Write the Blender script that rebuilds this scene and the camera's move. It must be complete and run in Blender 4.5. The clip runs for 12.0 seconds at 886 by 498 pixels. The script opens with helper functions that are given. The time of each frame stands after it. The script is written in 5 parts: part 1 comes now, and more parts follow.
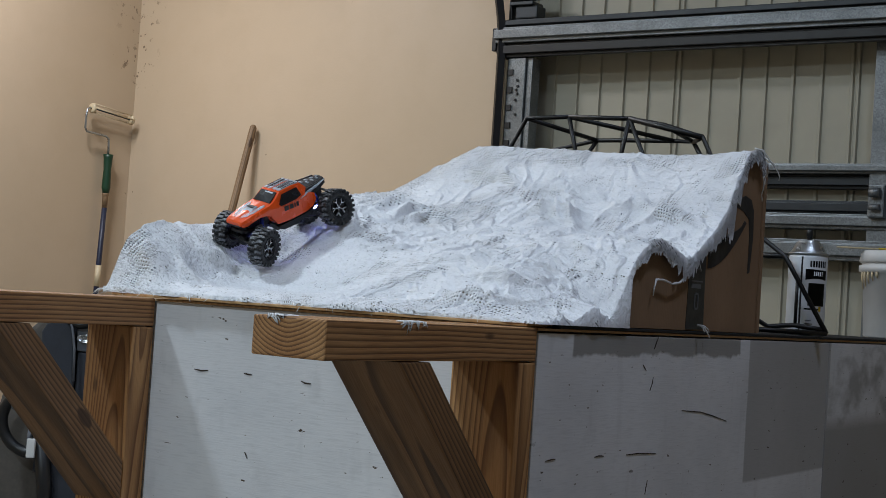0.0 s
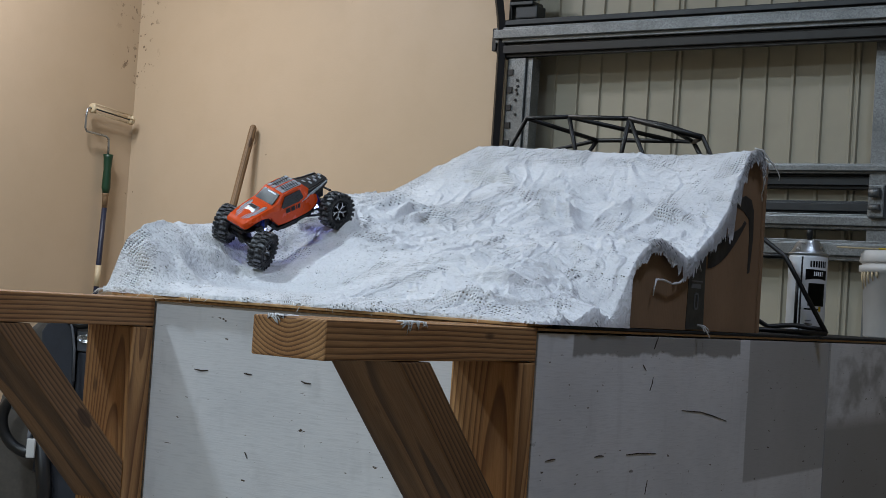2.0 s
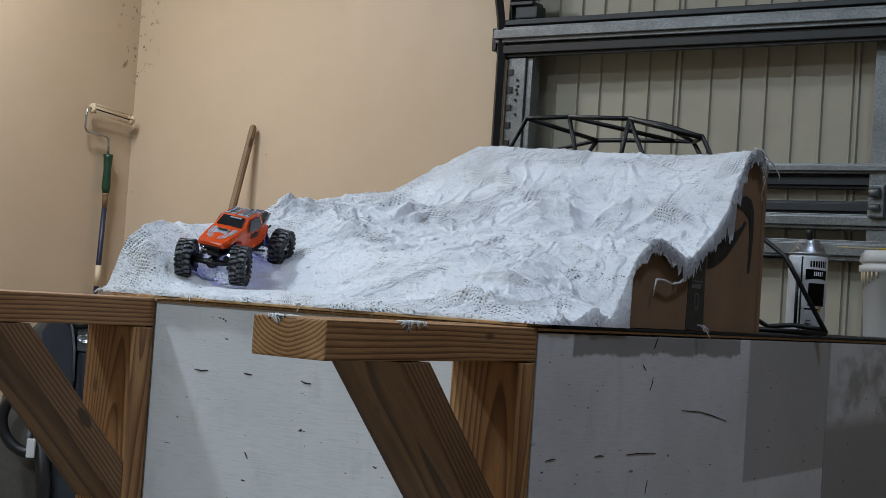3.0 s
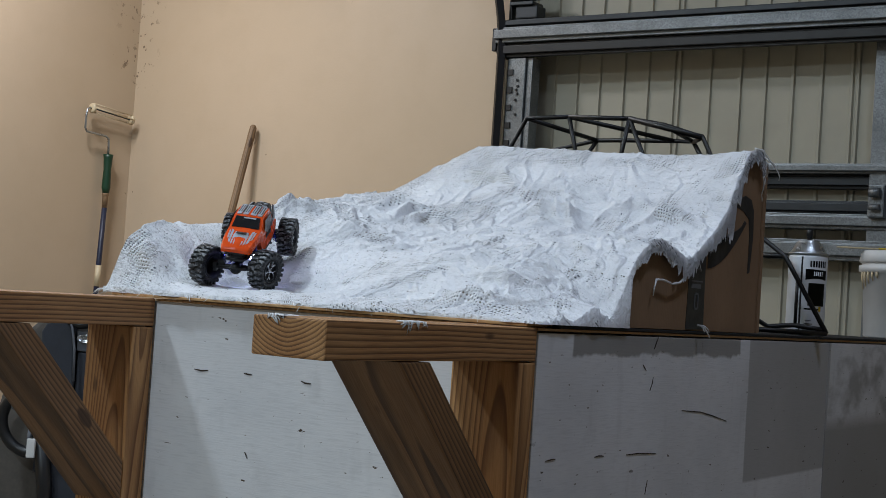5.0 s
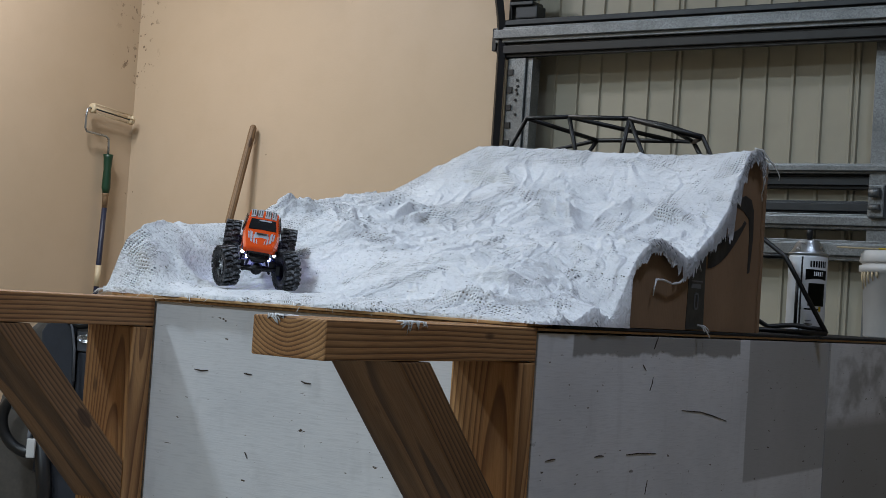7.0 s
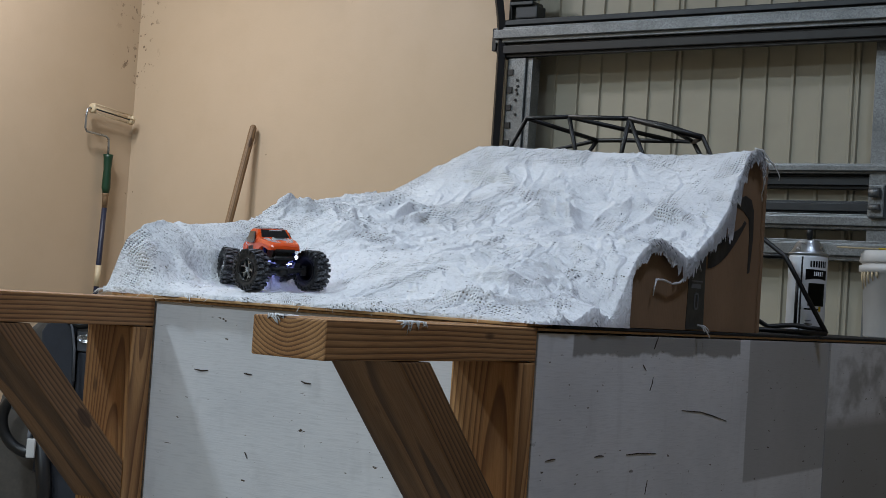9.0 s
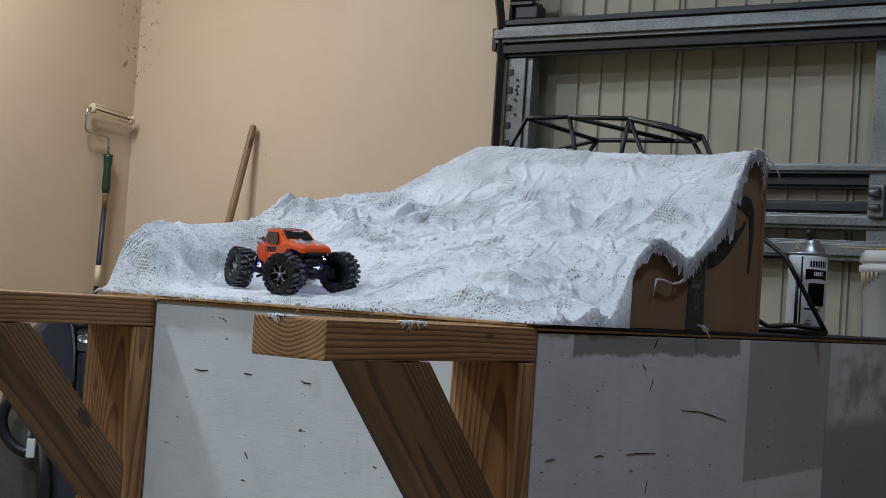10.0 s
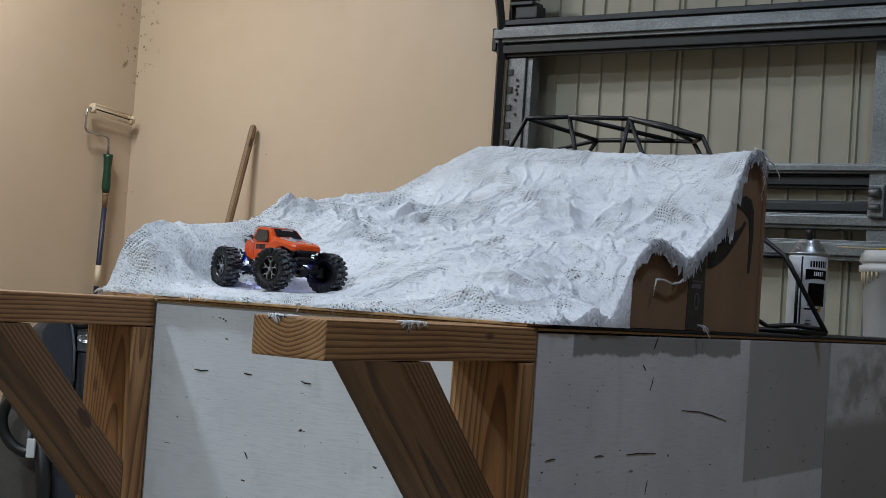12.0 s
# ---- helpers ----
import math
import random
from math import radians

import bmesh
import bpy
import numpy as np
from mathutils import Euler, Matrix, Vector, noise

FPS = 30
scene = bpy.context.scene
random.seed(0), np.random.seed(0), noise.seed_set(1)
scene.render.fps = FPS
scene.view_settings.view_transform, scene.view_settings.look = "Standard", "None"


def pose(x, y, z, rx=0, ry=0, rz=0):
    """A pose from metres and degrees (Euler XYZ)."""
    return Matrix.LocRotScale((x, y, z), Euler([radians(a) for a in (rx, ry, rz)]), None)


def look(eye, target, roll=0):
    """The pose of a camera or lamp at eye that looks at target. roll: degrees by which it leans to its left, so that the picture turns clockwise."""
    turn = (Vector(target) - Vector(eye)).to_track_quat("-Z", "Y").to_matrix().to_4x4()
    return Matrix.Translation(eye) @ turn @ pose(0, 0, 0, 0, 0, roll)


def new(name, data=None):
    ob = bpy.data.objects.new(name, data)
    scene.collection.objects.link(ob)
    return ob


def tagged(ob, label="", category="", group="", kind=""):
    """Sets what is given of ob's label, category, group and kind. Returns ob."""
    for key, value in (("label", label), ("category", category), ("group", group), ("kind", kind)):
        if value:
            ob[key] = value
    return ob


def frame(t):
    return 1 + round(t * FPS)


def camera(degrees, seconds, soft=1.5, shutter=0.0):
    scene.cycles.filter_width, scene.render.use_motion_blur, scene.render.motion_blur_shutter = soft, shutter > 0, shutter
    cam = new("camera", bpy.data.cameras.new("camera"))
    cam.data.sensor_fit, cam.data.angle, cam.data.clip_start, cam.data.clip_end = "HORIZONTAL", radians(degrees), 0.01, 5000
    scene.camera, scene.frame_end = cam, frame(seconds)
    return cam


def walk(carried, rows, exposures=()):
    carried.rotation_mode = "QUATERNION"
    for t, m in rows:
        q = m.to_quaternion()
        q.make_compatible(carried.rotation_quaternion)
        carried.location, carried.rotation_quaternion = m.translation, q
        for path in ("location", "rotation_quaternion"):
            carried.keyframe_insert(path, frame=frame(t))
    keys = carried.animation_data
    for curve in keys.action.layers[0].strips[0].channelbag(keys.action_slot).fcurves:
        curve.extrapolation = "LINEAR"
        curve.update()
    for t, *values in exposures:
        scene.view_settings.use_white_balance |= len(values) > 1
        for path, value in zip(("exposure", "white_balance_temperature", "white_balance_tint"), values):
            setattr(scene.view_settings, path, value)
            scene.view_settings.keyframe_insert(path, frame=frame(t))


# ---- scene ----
T = 0.95                      # height of the bench top over the floor
WALL_X, WALL_Y = -2.78, 2.0   # inner faces of the two plastered walls
ROOM_X, ROOM_Y, ROOM_Z = 4.0, -5.0, 3.3

cam = camera(34.69, 12.0, soft=0.6)
EYE = Vector((0.8046, -1.4085, T + 0.0255))
YAW, PITCH = radians(33.767), radians(2.009)
AIM = EYE + Vector((-math.sin(YAW) * math.cos(PITCH), math.cos(YAW) * math.cos(PITCH), math.sin(PITCH)))
SHOT = look(EYE, AIM, 3.846)
walk(cam, [(0.0, SHOT), (12.0, SHOT)])

# ---- light ----
world = bpy.data.worlds.new("world")
scene.world = world
world.use_nodes = True
world.node_tree.nodes["Background"].inputs[0].default_value = (0.55, 0.62, 0.75, 1)
world.node_tree.nodes["Background"].inputs[1].default_value = 0.02
scene.view_settings.exposure = 0.05


def ceiling_lamp(x, y, z, sx, sy, watts, colour):
    """An unseen lamp panel under the ceiling: a bare area light with no housing."""
    data = bpy.data.lights.new("panel_light", "AREA")
    data.shape, data.size, data.size_y, data.energy, data.color = "RECTANGLE", sx, sy, watts, colour
    lamp = new("panel_light", data)
    lamp.matrix_world = pose(x, y, z)
    return lamp


ceiling_lamp(-2.25, 0.98, 2.45, 0.20, 0.20, 18, (0.95, 0.95, 1.0))
ceiling_lamp(-1.8, -0.6, 3.00, 0.22, 0.18, 42, (0.76, 0.89, 1.0))
ceiling_lamp(-0.5, -2.8, 3.00, 0.30, 0.20, 62, (0.73, 0.88, 1.0))
ceiling_lamp(0.78, 0.0, 3.10, 0.22, 0.22, 18, (0.64, 0.76, 1.0))


# ---- materials ----
def srgb(h):
    c = [int(h[i:i + 2], 16) / 255 for i in (0, 2, 4)]
    return tuple(v / 12.92 if v <= 0.04045 else ((v + 0.055) / 1.055) ** 2.4 for v in c) + (1,)


class Nodes:
    """A short way to write node trees."""

    def __init__(self, name, rough=0.6, metal=0.0):
        self.mat = bpy.data.materials.new(name)
        self.mat.use_nodes = True
        self.t = self.mat.node_tree
        self.bsdf = self.t.nodes["Principled BSDF"]
        self.bsdf.inputs["Roughness"].default_value = rough
        self.bsdf.inputs["Metallic"].default_value = metal

    def put(self, socket, value):
        if isinstance(value, bpy.types.NodeSocket):
            self.t.links.new(value, socket)
        else:
            socket.default_value = value

    def add(self, kind, out=0, props=None, **ins):
        n = self.t.nodes.new(kind)
        for k, v in (props or {}).items():
            if k == "blend_type":
                n.blend_type = v
            elif k == "operation":
                n.operation = v
            elif k == "data_type":
                n.data_type = v
            elif k == "wave_type":
                n.wave_type = v
            elif k == "rings_direction":
                n.rings_direction = v
            elif k == "bands_direction":
                n.bands_direction = v
            elif k == "feature":
                n.feature = v
        for k, v in ins.items():
            key = int(k[1:]) if k[0] == "i" and k[1:].isdigit() else k.replace("_", " ")
            self.put(n.inputs[key], v)
        return n.outputs[out]

    def coord(self, which="Object"):
        return self.t.nodes.new("ShaderNodeTexCoord").outputs[which]

    def scaled(self, v, s, loc=(0, 0, 0), rot=(0, 0, 0)):
        return self.add("ShaderNodeMapping", Vector=v, Scale=s, Location=loc, Rotation=rot)

    def noise(self, v, scale, detail=4.0, rough=0.55, distort=0.0):
        return self.add("ShaderNodeTexNoise", Vector=v, Scale=scale, Detail=detail, Roughness=rough, Distortion=distort)

    def math(self, op, a, b=0.0, c=0.0):
        return self.add("ShaderNodeMath", props={"operation": op}, i0=a, i1=b, i2=c)

    def span(self, v, a, b, lo=0.0, hi=1.0):
        return self.add("ShaderNodeMapRange", Value=v, From_Min=a, From_Max=b, To_Min=lo, To_Max=hi)

    def ramp(self, fac, stops):
        n = self.t.nodes.new("ShaderNodeValToRGB")
        while len(n.color_ramp.elements) < len(stops):
            n.color_ramp.elements.new(0.5)
        for e, (p, c) in zip(n.color_ramp.elements, stops):
            e.position, e.color = p, c
        self.t.links.new(fac, n.inputs[0])
        return n.outputs[0]

    def mix(self, fac, a, b, mode="MIX"):
        n = self.t.nodes.new("ShaderNodeMix")
        n.data_type, n.blend_type = "RGBA", mode
        for s, v in ((n.inputs[0], fac), (n.inputs[6], a), (n.inputs[7], b)):
            self.put(s, v)
        return n.outputs[2]

    def bump(self, height, strength=0.3, distance=0.002, normal=None):
        n = self.t.nodes.new("ShaderNodeBump")
        self.put(n.inputs["Strength"], strength)
        self.put(n.inputs["Distance"], distance)
        self.put(n.inputs["Height"], height)
        if normal is not None:
            self.put(n.inputs["Normal"], normal)
        return n.outputs[0]

    def done(self, colour=None, rough=None, normal=None):
        for key, v in (("Base Color", colour), ("Roughness", rough), ("Normal", normal)):
            if v is not None:
                self.put(self.bsdf.inputs[key], v)
        return self.mat


def plain(name, h, rough=0.5, metal=0.0, grain=40.0, amount=0.18, bump=0.1):
    """A painted, moulded or metal surface with faint mottling and wear."""
    n = Nodes(name, rough, metal)
    c = n.coord()
    a, b = n.noise(c, grain), n.noise(c, grain * 0.12, 3)
    col = srgb(h)
    dark = tuple(v * (1 - amount) for v in col[:3]) + (1,)
    light = tuple(min(1, v * (1 + amount * 0.6)) for v in col[:3]) + (1,)
    f = n.math("ADD", n.math("MULTIPLY", a, 0.5), n.math("MULTIPLY", b, 0.5))
    return n.done(n.ramp(f, [(0.35, dark), (0.65, light)]), n.span(a, 0.3, 0.7, max(0.03, rough - 0.08), min(1, rough + 0.1)),
                  n.bump(a, bump, 0.001))


def glow(name, h, strength):
    m = bpy.data.materials.new(name)
    m.use_nodes = True
    b = m.node_tree.nodes["Principled BSDF"]
    b.inputs["Base Color"].default_value = srgb(h)
    b.inputs["Emission Color"].default_value = srgb(h)
    b.inputs["Emission Strength"].default_value = strength
    return m


def wood_material(name, light, mid, dark, rings=(0.0, 0.055), spacing=0.0042, warp=0.004, tilt=0.0, knots=0.17):
    """Sawn softwood: growth rings round an axis along local Y, so that ends show arcs and sides show lines."""
    n = Nodes(name, 0.62)
    c = n.coord()
    rnd = n.t.nodes.new("ShaderNodeObjectInfo").outputs["Random"]
    shift = n.add("ShaderNodeCombineXYZ", X=0.0, Y=n.math("MULTIPLY", rnd, 9.0), Z=0.0)
    c2 = n.add("ShaderNodeVectorMath", props={"operation": "ADD"}, i0=c, i1=shift)
    slow = n.scaled(c2, (14, 1.6, 14))
    wob = n.add("ShaderNodeTexNoise", 1, Vector=slow, Scale=1.0, Detail=2.0)
    wob = n.add("ShaderNodeVectorMath", props={"operation": "SUBTRACT"}, i0=wob, i1=(0.5, 0.5, 0.5))
    wob = n.add("ShaderNodeVectorMath", props={"operation": "SCALE"}, i0=wob, Scale=warp * 6)
    p = n.scaled(n.add("ShaderNodeVectorMath", props={"operation": "ADD"}, i0=c, i1=wob), (1, 1, 1), rot=(tilt, 0, tilt * 0.3))
    p = n.add("ShaderNodeVectorMath", props={"operation": "ADD"}, i0=p, i1=(-rings[0], 0, -rings[1]))
    p = n.add("ShaderNodeVectorMath", props={"operation": "MULTIPLY"}, i0=p, i1=(1, 0, 1))
    r = n.add("ShaderNodeVectorMath", 1, props={"operation": "LENGTH"}, i0=p)
    saw = n.math("FRACT", n.math("DIVIDE", r, spacing))
    late = n.math("MULTIPLY", n.span(saw, 0.35, 0.86), n.span(saw, 1.0, 0.93))
    fine = n.noise(n.scaled(c2, (900, 25, 900)), 1.0, 3)
    blotch = n.noise(n.scaled(c2, (22, 5, 22)), 1.0, 4)
    col = n.ramp(blotch, [(0.3, mid), (0.7, light)])
    col = n.mix(n.math("MULTIPLY", late, n.span(blotch, 0.25, 0.75, 1.0, 0.7)), col, dark)
    col = n.mix(n.span(fine, 0.42, 0.75, 0.0, 0.35), col, dark)
    knot = n.add("ShaderNodeTexVoronoi", Vector=n.scaled(c2, (19, 8.0, 19)), Scale=1.0)
    col = n.mix(n.span(knot, knots, knots * 0.82, 0.0, 0.85), col, (0.05, 0.022, 0.01, 1))
    h = n.math("ADD", n.math("MULTIPLY", late, -0.6), n.math("MULTIPLY", fine, 0.7))
    return n.done(col, n.span(fine, 0.3, 0.7, 0.5, 0.75), n.bump(h, 0.35, 0.0006))


def wall_paint():
    n = Nodes("beige_wall_paint", 0.55)
    c = n.coord()
    big, mid_, fine = n.noise(c, 0.9, 4), n.noise(c, 7, 5, 0.6), n.noise(c, 160, 3)
    col = n.ramp(big, [(0.3, srgb("bba68b")), (0.7, srgb("c4af96"))])
    col = n.mix(n.span(mid_, 0.45, 0.75, 0.0, 0.25), col, srgb("b39c7e"))
    spots = n.math("MULTIPLY", n.span(n.noise(c, 55, 2), 0.70, 0.74), n.span(n.noise(c, 2.2, 2), 0.60, 0.68))
    sep = n.t.nodes.new("ShaderNodeSeparateXYZ")
    n.t.links.new(c, sep.inputs[0])
    near = n.math("MULTIPLY", n.span(sep.outputs[0], WALL_X + 0.14, WALL_X + 0.02), n.span(sep.outputs[1], WALL_Y - 0.14, WALL_Y - 0.02))
    knocks = n.math("MULTIPLY", near, n.span(n.noise(c, 42, 3), 0.60, 0.63))
    spots = n.math("MAXIMUM", spots, n.math("MULTIPLY", knocks, n.math("MULTIPLY", n.span(n.noise(c, 5, 2), 0.45, 0.55), n.span(sep.outputs[2], T + 0.50, T + 0.62))))
    col = n.mix(spots, col, srgb("5d4a36"))
    h = n.math("ADD", n.math("MULTIPLY", fine, 0.5), n.math("MULTIPLY", mid_, 1.2))
    return n.done(col, n.span(mid_, 0.3, 0.7, 0.42, 0.6), n.bump(h, 0.25, 0.002))


def panel_paint(bare=False):
    """White paint on plywood: faint level grain, chips and scuffs; bare: grey strips that the roller left unpainted."""
    n = Nodes("patchy_painted_plywood" if bare else "white_painted_plywood", 0.5)
    c = n.coord()
    grain = n.noise(n.scaled(c, (30, 30, 420)), 1.0, 4)
    cloud = n.noise(c, 6, 5)
    col = n.ramp(cloud, [(0.3, srgb("cfd0d4")), (0.7, srgb("e0e1e4"))])
    col = n.mix(n.span(grain, 0.50, 0.75, 0.0, 0.30), col, srgb("a6a8ac"))
    if bare:
        sep = n.t.nodes.new("ShaderNodeSeparateXYZ")
        n.t.links.new(c, sep.inputs[0])
        wob = n.math("MULTIPLY", n.math("SUBTRACT", n.noise(c, 22, 3), 0.5), 0.022)
        y, z = n.math("ADD", sep.outputs[1], n.math("MULTIPLY", wob, 0.35)), n.math("ADD", sep.outputs[2], wob)

        def field(y0, y1, z0, soft=0.002):
            a = n.math("MULTIPLY", n.span(y, y0 - soft, y0 + soft), n.span(y, y1 + soft, y1 - soft))
            return n.math("MULTIPLY", a, n.span(z, z0 - soft, z0 + soft))
        strip = field(0.088, 0.612, T - 0.031)
        z = n.math("ADD", sep.outputs[2], n.math("MULTIPLY", wob, 0.1))
        patch = n.math("MULTIPLY", field(0.652, 1.03, T - 0.222), 0.72)
        far = n.math("MULTIPLY", n.span(y, 1.021, 1.023), n.span(n.noise(n.scaled(c, (5, 5, 9), rot=(0.7, 0, 0)), 1.0, 4), 0.52, 0.42, 0.0, 0.8))
        low = n.math("MULTIPLY", n.math("MULTIPLY", n.span(y, 1.021, 1.023), n.span(z, T - 0.13, T - 0.16)), 0.9)
        gone = n.math("MAXIMUM", n.math("MAXIMUM", strip, patch), n.math("MAXIMUM", far, low))
        col = n.mix(gone, col, n.ramp(cloud, [(0.3, srgb("8a8988")), (0.7, srgb("989796"))]))
    chips = n.math("MULTIPLY", n.span(n.noise(n.scaled(c, (55, 55, 150)), 1.0, 3, 0.5), 0.69, 0.71), n.span(n.noise(c, 9, 2), 0.42, 0.54))
    col = n.mix(chips, col, srgb("4a3a30"))
    slash = n.math("MULTIPLY", n.span(n.noise(n.scaled(c, (18, 18, 260), rot=(0.12, 0.0, 0.0)), 1.0, 2), 0.725, 0.745), n.span(n.noise(c, 5, 2), 0.50, 0.58))
    col = n.mix(slash, col, srgb("3a302b"))
    smear = n.math("MULTIPLY", n.span(n.noise(n.scaled(c, (26, 26, 10)), 1.0, 4), 0.58, 0.72), 0.18)
    col = n.mix(smear, col, srgb("9a999a"))
    h = n.math("SUBTRACT", n.math("MULTIPLY", grain, 0.5), n.math("MAXIMUM", chips, slash))
    return n.done(col, n.span(cloud, 0.3, 0.7, 0.42, 0.6), n.bump(h, 0.3, 0.0012))


def gauze_plaster():
    """Plaster cloth: rows of small open holes that show in patches, smeared plaster elsewhere."""
    n = Nodes("white_plaster_gauze", 0.85)
    c = n.coord()
    warp_ = n.add("ShaderNodeTexNoise", 1, Vector=c, Scale=7.0, Detail=2.0)
    warp_ = n.add("ShaderNodeVectorMath", props={"operation": "SCALE"}, i0=warp_, Scale=0.055)
    p = n.add("ShaderNodeVectorMath", props={"operation": "ADD"}, i0=c, i1=warp_)
    p = n.scaled(p, (1, 1, 1), rot=(0.0, 0.0, 0.3))
    sep = n.t.nodes.new("ShaderNodeSeparateXYZ")
    n.t.links.new(p, sep.inputs[0])
    raw = n.t.nodes.new("ShaderNodeSeparateXYZ")
    n.t.links.new(c, raw.inputs[0])
    k = 2 * math.pi / 0.0048
    u = n.math("SINE", n.math("MULTIPLY", sep.outputs[0], k))
    v = n.math("SINE", n.math("MULTIPLY", n.math("ADD", n.math("MULTIPLY", sep.outputs[1], 0.75), sep.outputs[2]), k))
    weave = n.math("MULTIPLY", n.span(u, 0.10, 0.45), n.span(v, 0.10, 0.45))
    # where the holes stayed open
    patch = n.span(n.noise(c, 11, 3, 0.6), 0.555, 0.61)
    spot = n.add("ShaderNodeVectorMath", 1, props={"operation": "DISTANCE"}, i0=c, i1=(-0.43, 0.475, 0.16))
    spot = n.math("ADD", spot, n.math("MULTIPLY", n.noise(c, 25, 2), 0.04))
    crest = n.math("MULTIPLY", n.span(raw.outputs[1], 0.585, 0.605), n.span(n.noise(c, 9, 2), 0.40, 0.50))
    low = n.math("MULTIPLY", n.math("MULTIPLY", n.span(raw.outputs[1], 0.10, 0.03), n.span(raw.outputs[0], -0.48, -0.40)), n.span(n.noise(c, 13, 2), 0.47, 0.55))
    patch = n.math("MAXIMUM", n.math("MAXIMUM", patch, low), n.math("MAXIMUM", crest, n.span(spot, 0.095, 0.070)))
    clog = n.span(n.noise(c, 85, 2), 0.42, 0.52)
    stray = n.math("MULTIPLY", n.span(n.noise(c, 120, 1), 0.61, 0.65), n.span(n.noise(c, 18, 2), 0.50, 0.58))
    hole = n.math("MULTIPLY", weave, n.math("MAXIMUM", n.math("MULTIPLY", patch, clog), stray))
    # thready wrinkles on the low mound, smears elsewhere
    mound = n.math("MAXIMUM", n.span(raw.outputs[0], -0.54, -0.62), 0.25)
    wrinkle = n.noise(n.scaled(p, (110, 380, 300), rot=(0.0, 0.0, 0.5)), 1.0, 4, 0.6, 0.6)
    smear = n.noise(n.scaled(p, (24, 60, 60), rot=(0.0, 0.0, -0.4)), 1.0, 5, 0.62, 1.0)
    lump = n.noise(c, 40, 5, 0.6, 0.4)
    fine = n.noise(c, 420, 3)
    col = n.ramp(n.noise(c, 9, 4), [(0.3, srgb("dbdde2")), (0.7, srgb("e9eaee"))])
    # shade put into the colour: wrinkle hollows turn grey, most on the mound
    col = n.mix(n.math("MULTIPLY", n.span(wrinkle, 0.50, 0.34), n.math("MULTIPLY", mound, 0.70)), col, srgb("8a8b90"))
    tint = n.ramp(n.noise(c, 75, 1), [(0.36, srgb("2b3a55")), (0.50, srgb("565450")), (0.66, srgb("7a6a55"))])
    col = n.mix(n.math("MULTIPLY", hole, 0.95), col, tint)
    grime = n.math("MULTIPLY", n.span(n.noise(n.scaled(c, (14, 30, 30)), 1.0, 4), 0.66, 0.74), 0.40)
    col = n.mix(grime, col, srgb("a8a293"))
    thread = n.math("MULTIPLY", n.math("ADD", u, v), n.math("MULTIPLY", patch, -0.12))
    h = n.math("ADD", n.math("MULTIPLY", smear, 1.6), n.math("MULTIPLY", lump, 0.8))
    h = n.math("ADD", h, n.math("ADD", n.math("MULTIPLY", fine, 0.5), n.math("MULTIPLY", n.math("MULTIPLY", wrinkle, mound), 1.0)))
    h = n.math("ADD", n.math("SUBTRACT", h, hole), thread)
    return n.done(col, 0.85, n.bump(h, 0.9, 0.0042))


def cardboard():
    n = Nodes("brown_cardboard", 0.8)
    c = n.coord()
    flute = n.add("ShaderNodeTexWave", 1, props={"wave_type": "BANDS", "bands_direction": "Y"}, Vector=c, Scale=60.0, Distortion=0.4)
    cloud, fibre = n.noise(c, 9, 4), n.noise(n.scaled(c, (300, 300, 60)), 1.0, 3)
    col = n.ramp(cloud, [(0.3, srgb("7b6148")), (0.7, srgb("8a6e54"))])
    col = n.mix(n.span(fibre, 0.5, 0.8, 0, 0.3), col, srgb("6f5238"))
    return n.done(col, 0.8, n.bump(flute, 0.12, 0.0006))


def galvanised():
    n = Nodes("galvanised_steel", 0.4, 0.6)
    c = n.coord()
    sp = n.add("ShaderNodeTexVoronoi", 1, Vector=c, Scale=330.0)
    g = n.t.nodes.new("ShaderNodeRGBToBW")
    n.t.links.new(sp, g.inputs[0])
    cl = n.noise(c, 10, 5)
    col = n.mix(n.span(cl, 0.35, 0.7, 0.0, 0.6), n.ramp(g.outputs[0], [(0.2, srgb("6f7376")), (0.8, srgb("8f9395"))]), srgb("54575a"))
    return n.done(col, n.span(g.outputs[0], 0.2, 0.8, 0.3, 0.5), n.bump(cl, 0.1, 0.001))


def tyre_rubber():
    n = Nodes("black_tyre_rubber", 0.5)
    c = n.coord()
    dust = n.noise(c, 190, 4)
    rad = n.add("ShaderNodeVectorMath", 1, props={"operation": "LENGTH"}, i0=n.add("ShaderNodeVectorMath", props={"operation": "MULTIPLY"}, i0=c, i1=(1, 0, 1)))
    tip = n.math("MULTIPLY", n.span(rad, 0.0262, 0.0280), n.span(dust, 0.42, 0.62, 0.0, 0.65))
    col = n.mix(n.math("MAXIMUM", tip, n.span(dust, 0.54, 0.74, 0.0, 0.25)), srgb("101216"), srgb("8b9097"))
    return n.done(col, n.span(dust, 0.3, 0.7, 0.36, 0.6), n.bump(n.noise(c, 900, 2), 0.3, 0.0004))


M_WALL = wall_paint()
M_PANEL = panel_paint()
M_PATCHY = panel_paint(True)
M_GAUZE = gauze_plaster()
M_CARD = cardboard()
M_ZINC = galvanised()
M_TYRE = tyre_rubber()
M_WOOD = wood_material("yellow_pine", srgb("bf9161"), srgb("a8784a"), srgb("57371f"), warp=0.0025)
M_WOOD2 = wood_material("brown_pine", srgb("97704a"), srgb("7e5a38"), srgb("46311e"), rings=(0.02, 0.09), spacing=0.0055)
M_POST = wood_material("knotty_pine", srgb("c39562"), srgb("ab7a49"), srgb("6b4526"), rings=(0.004, 0.060), spacing=0.0062, warp=0.0060, tilt=0.075, knots=0.21)
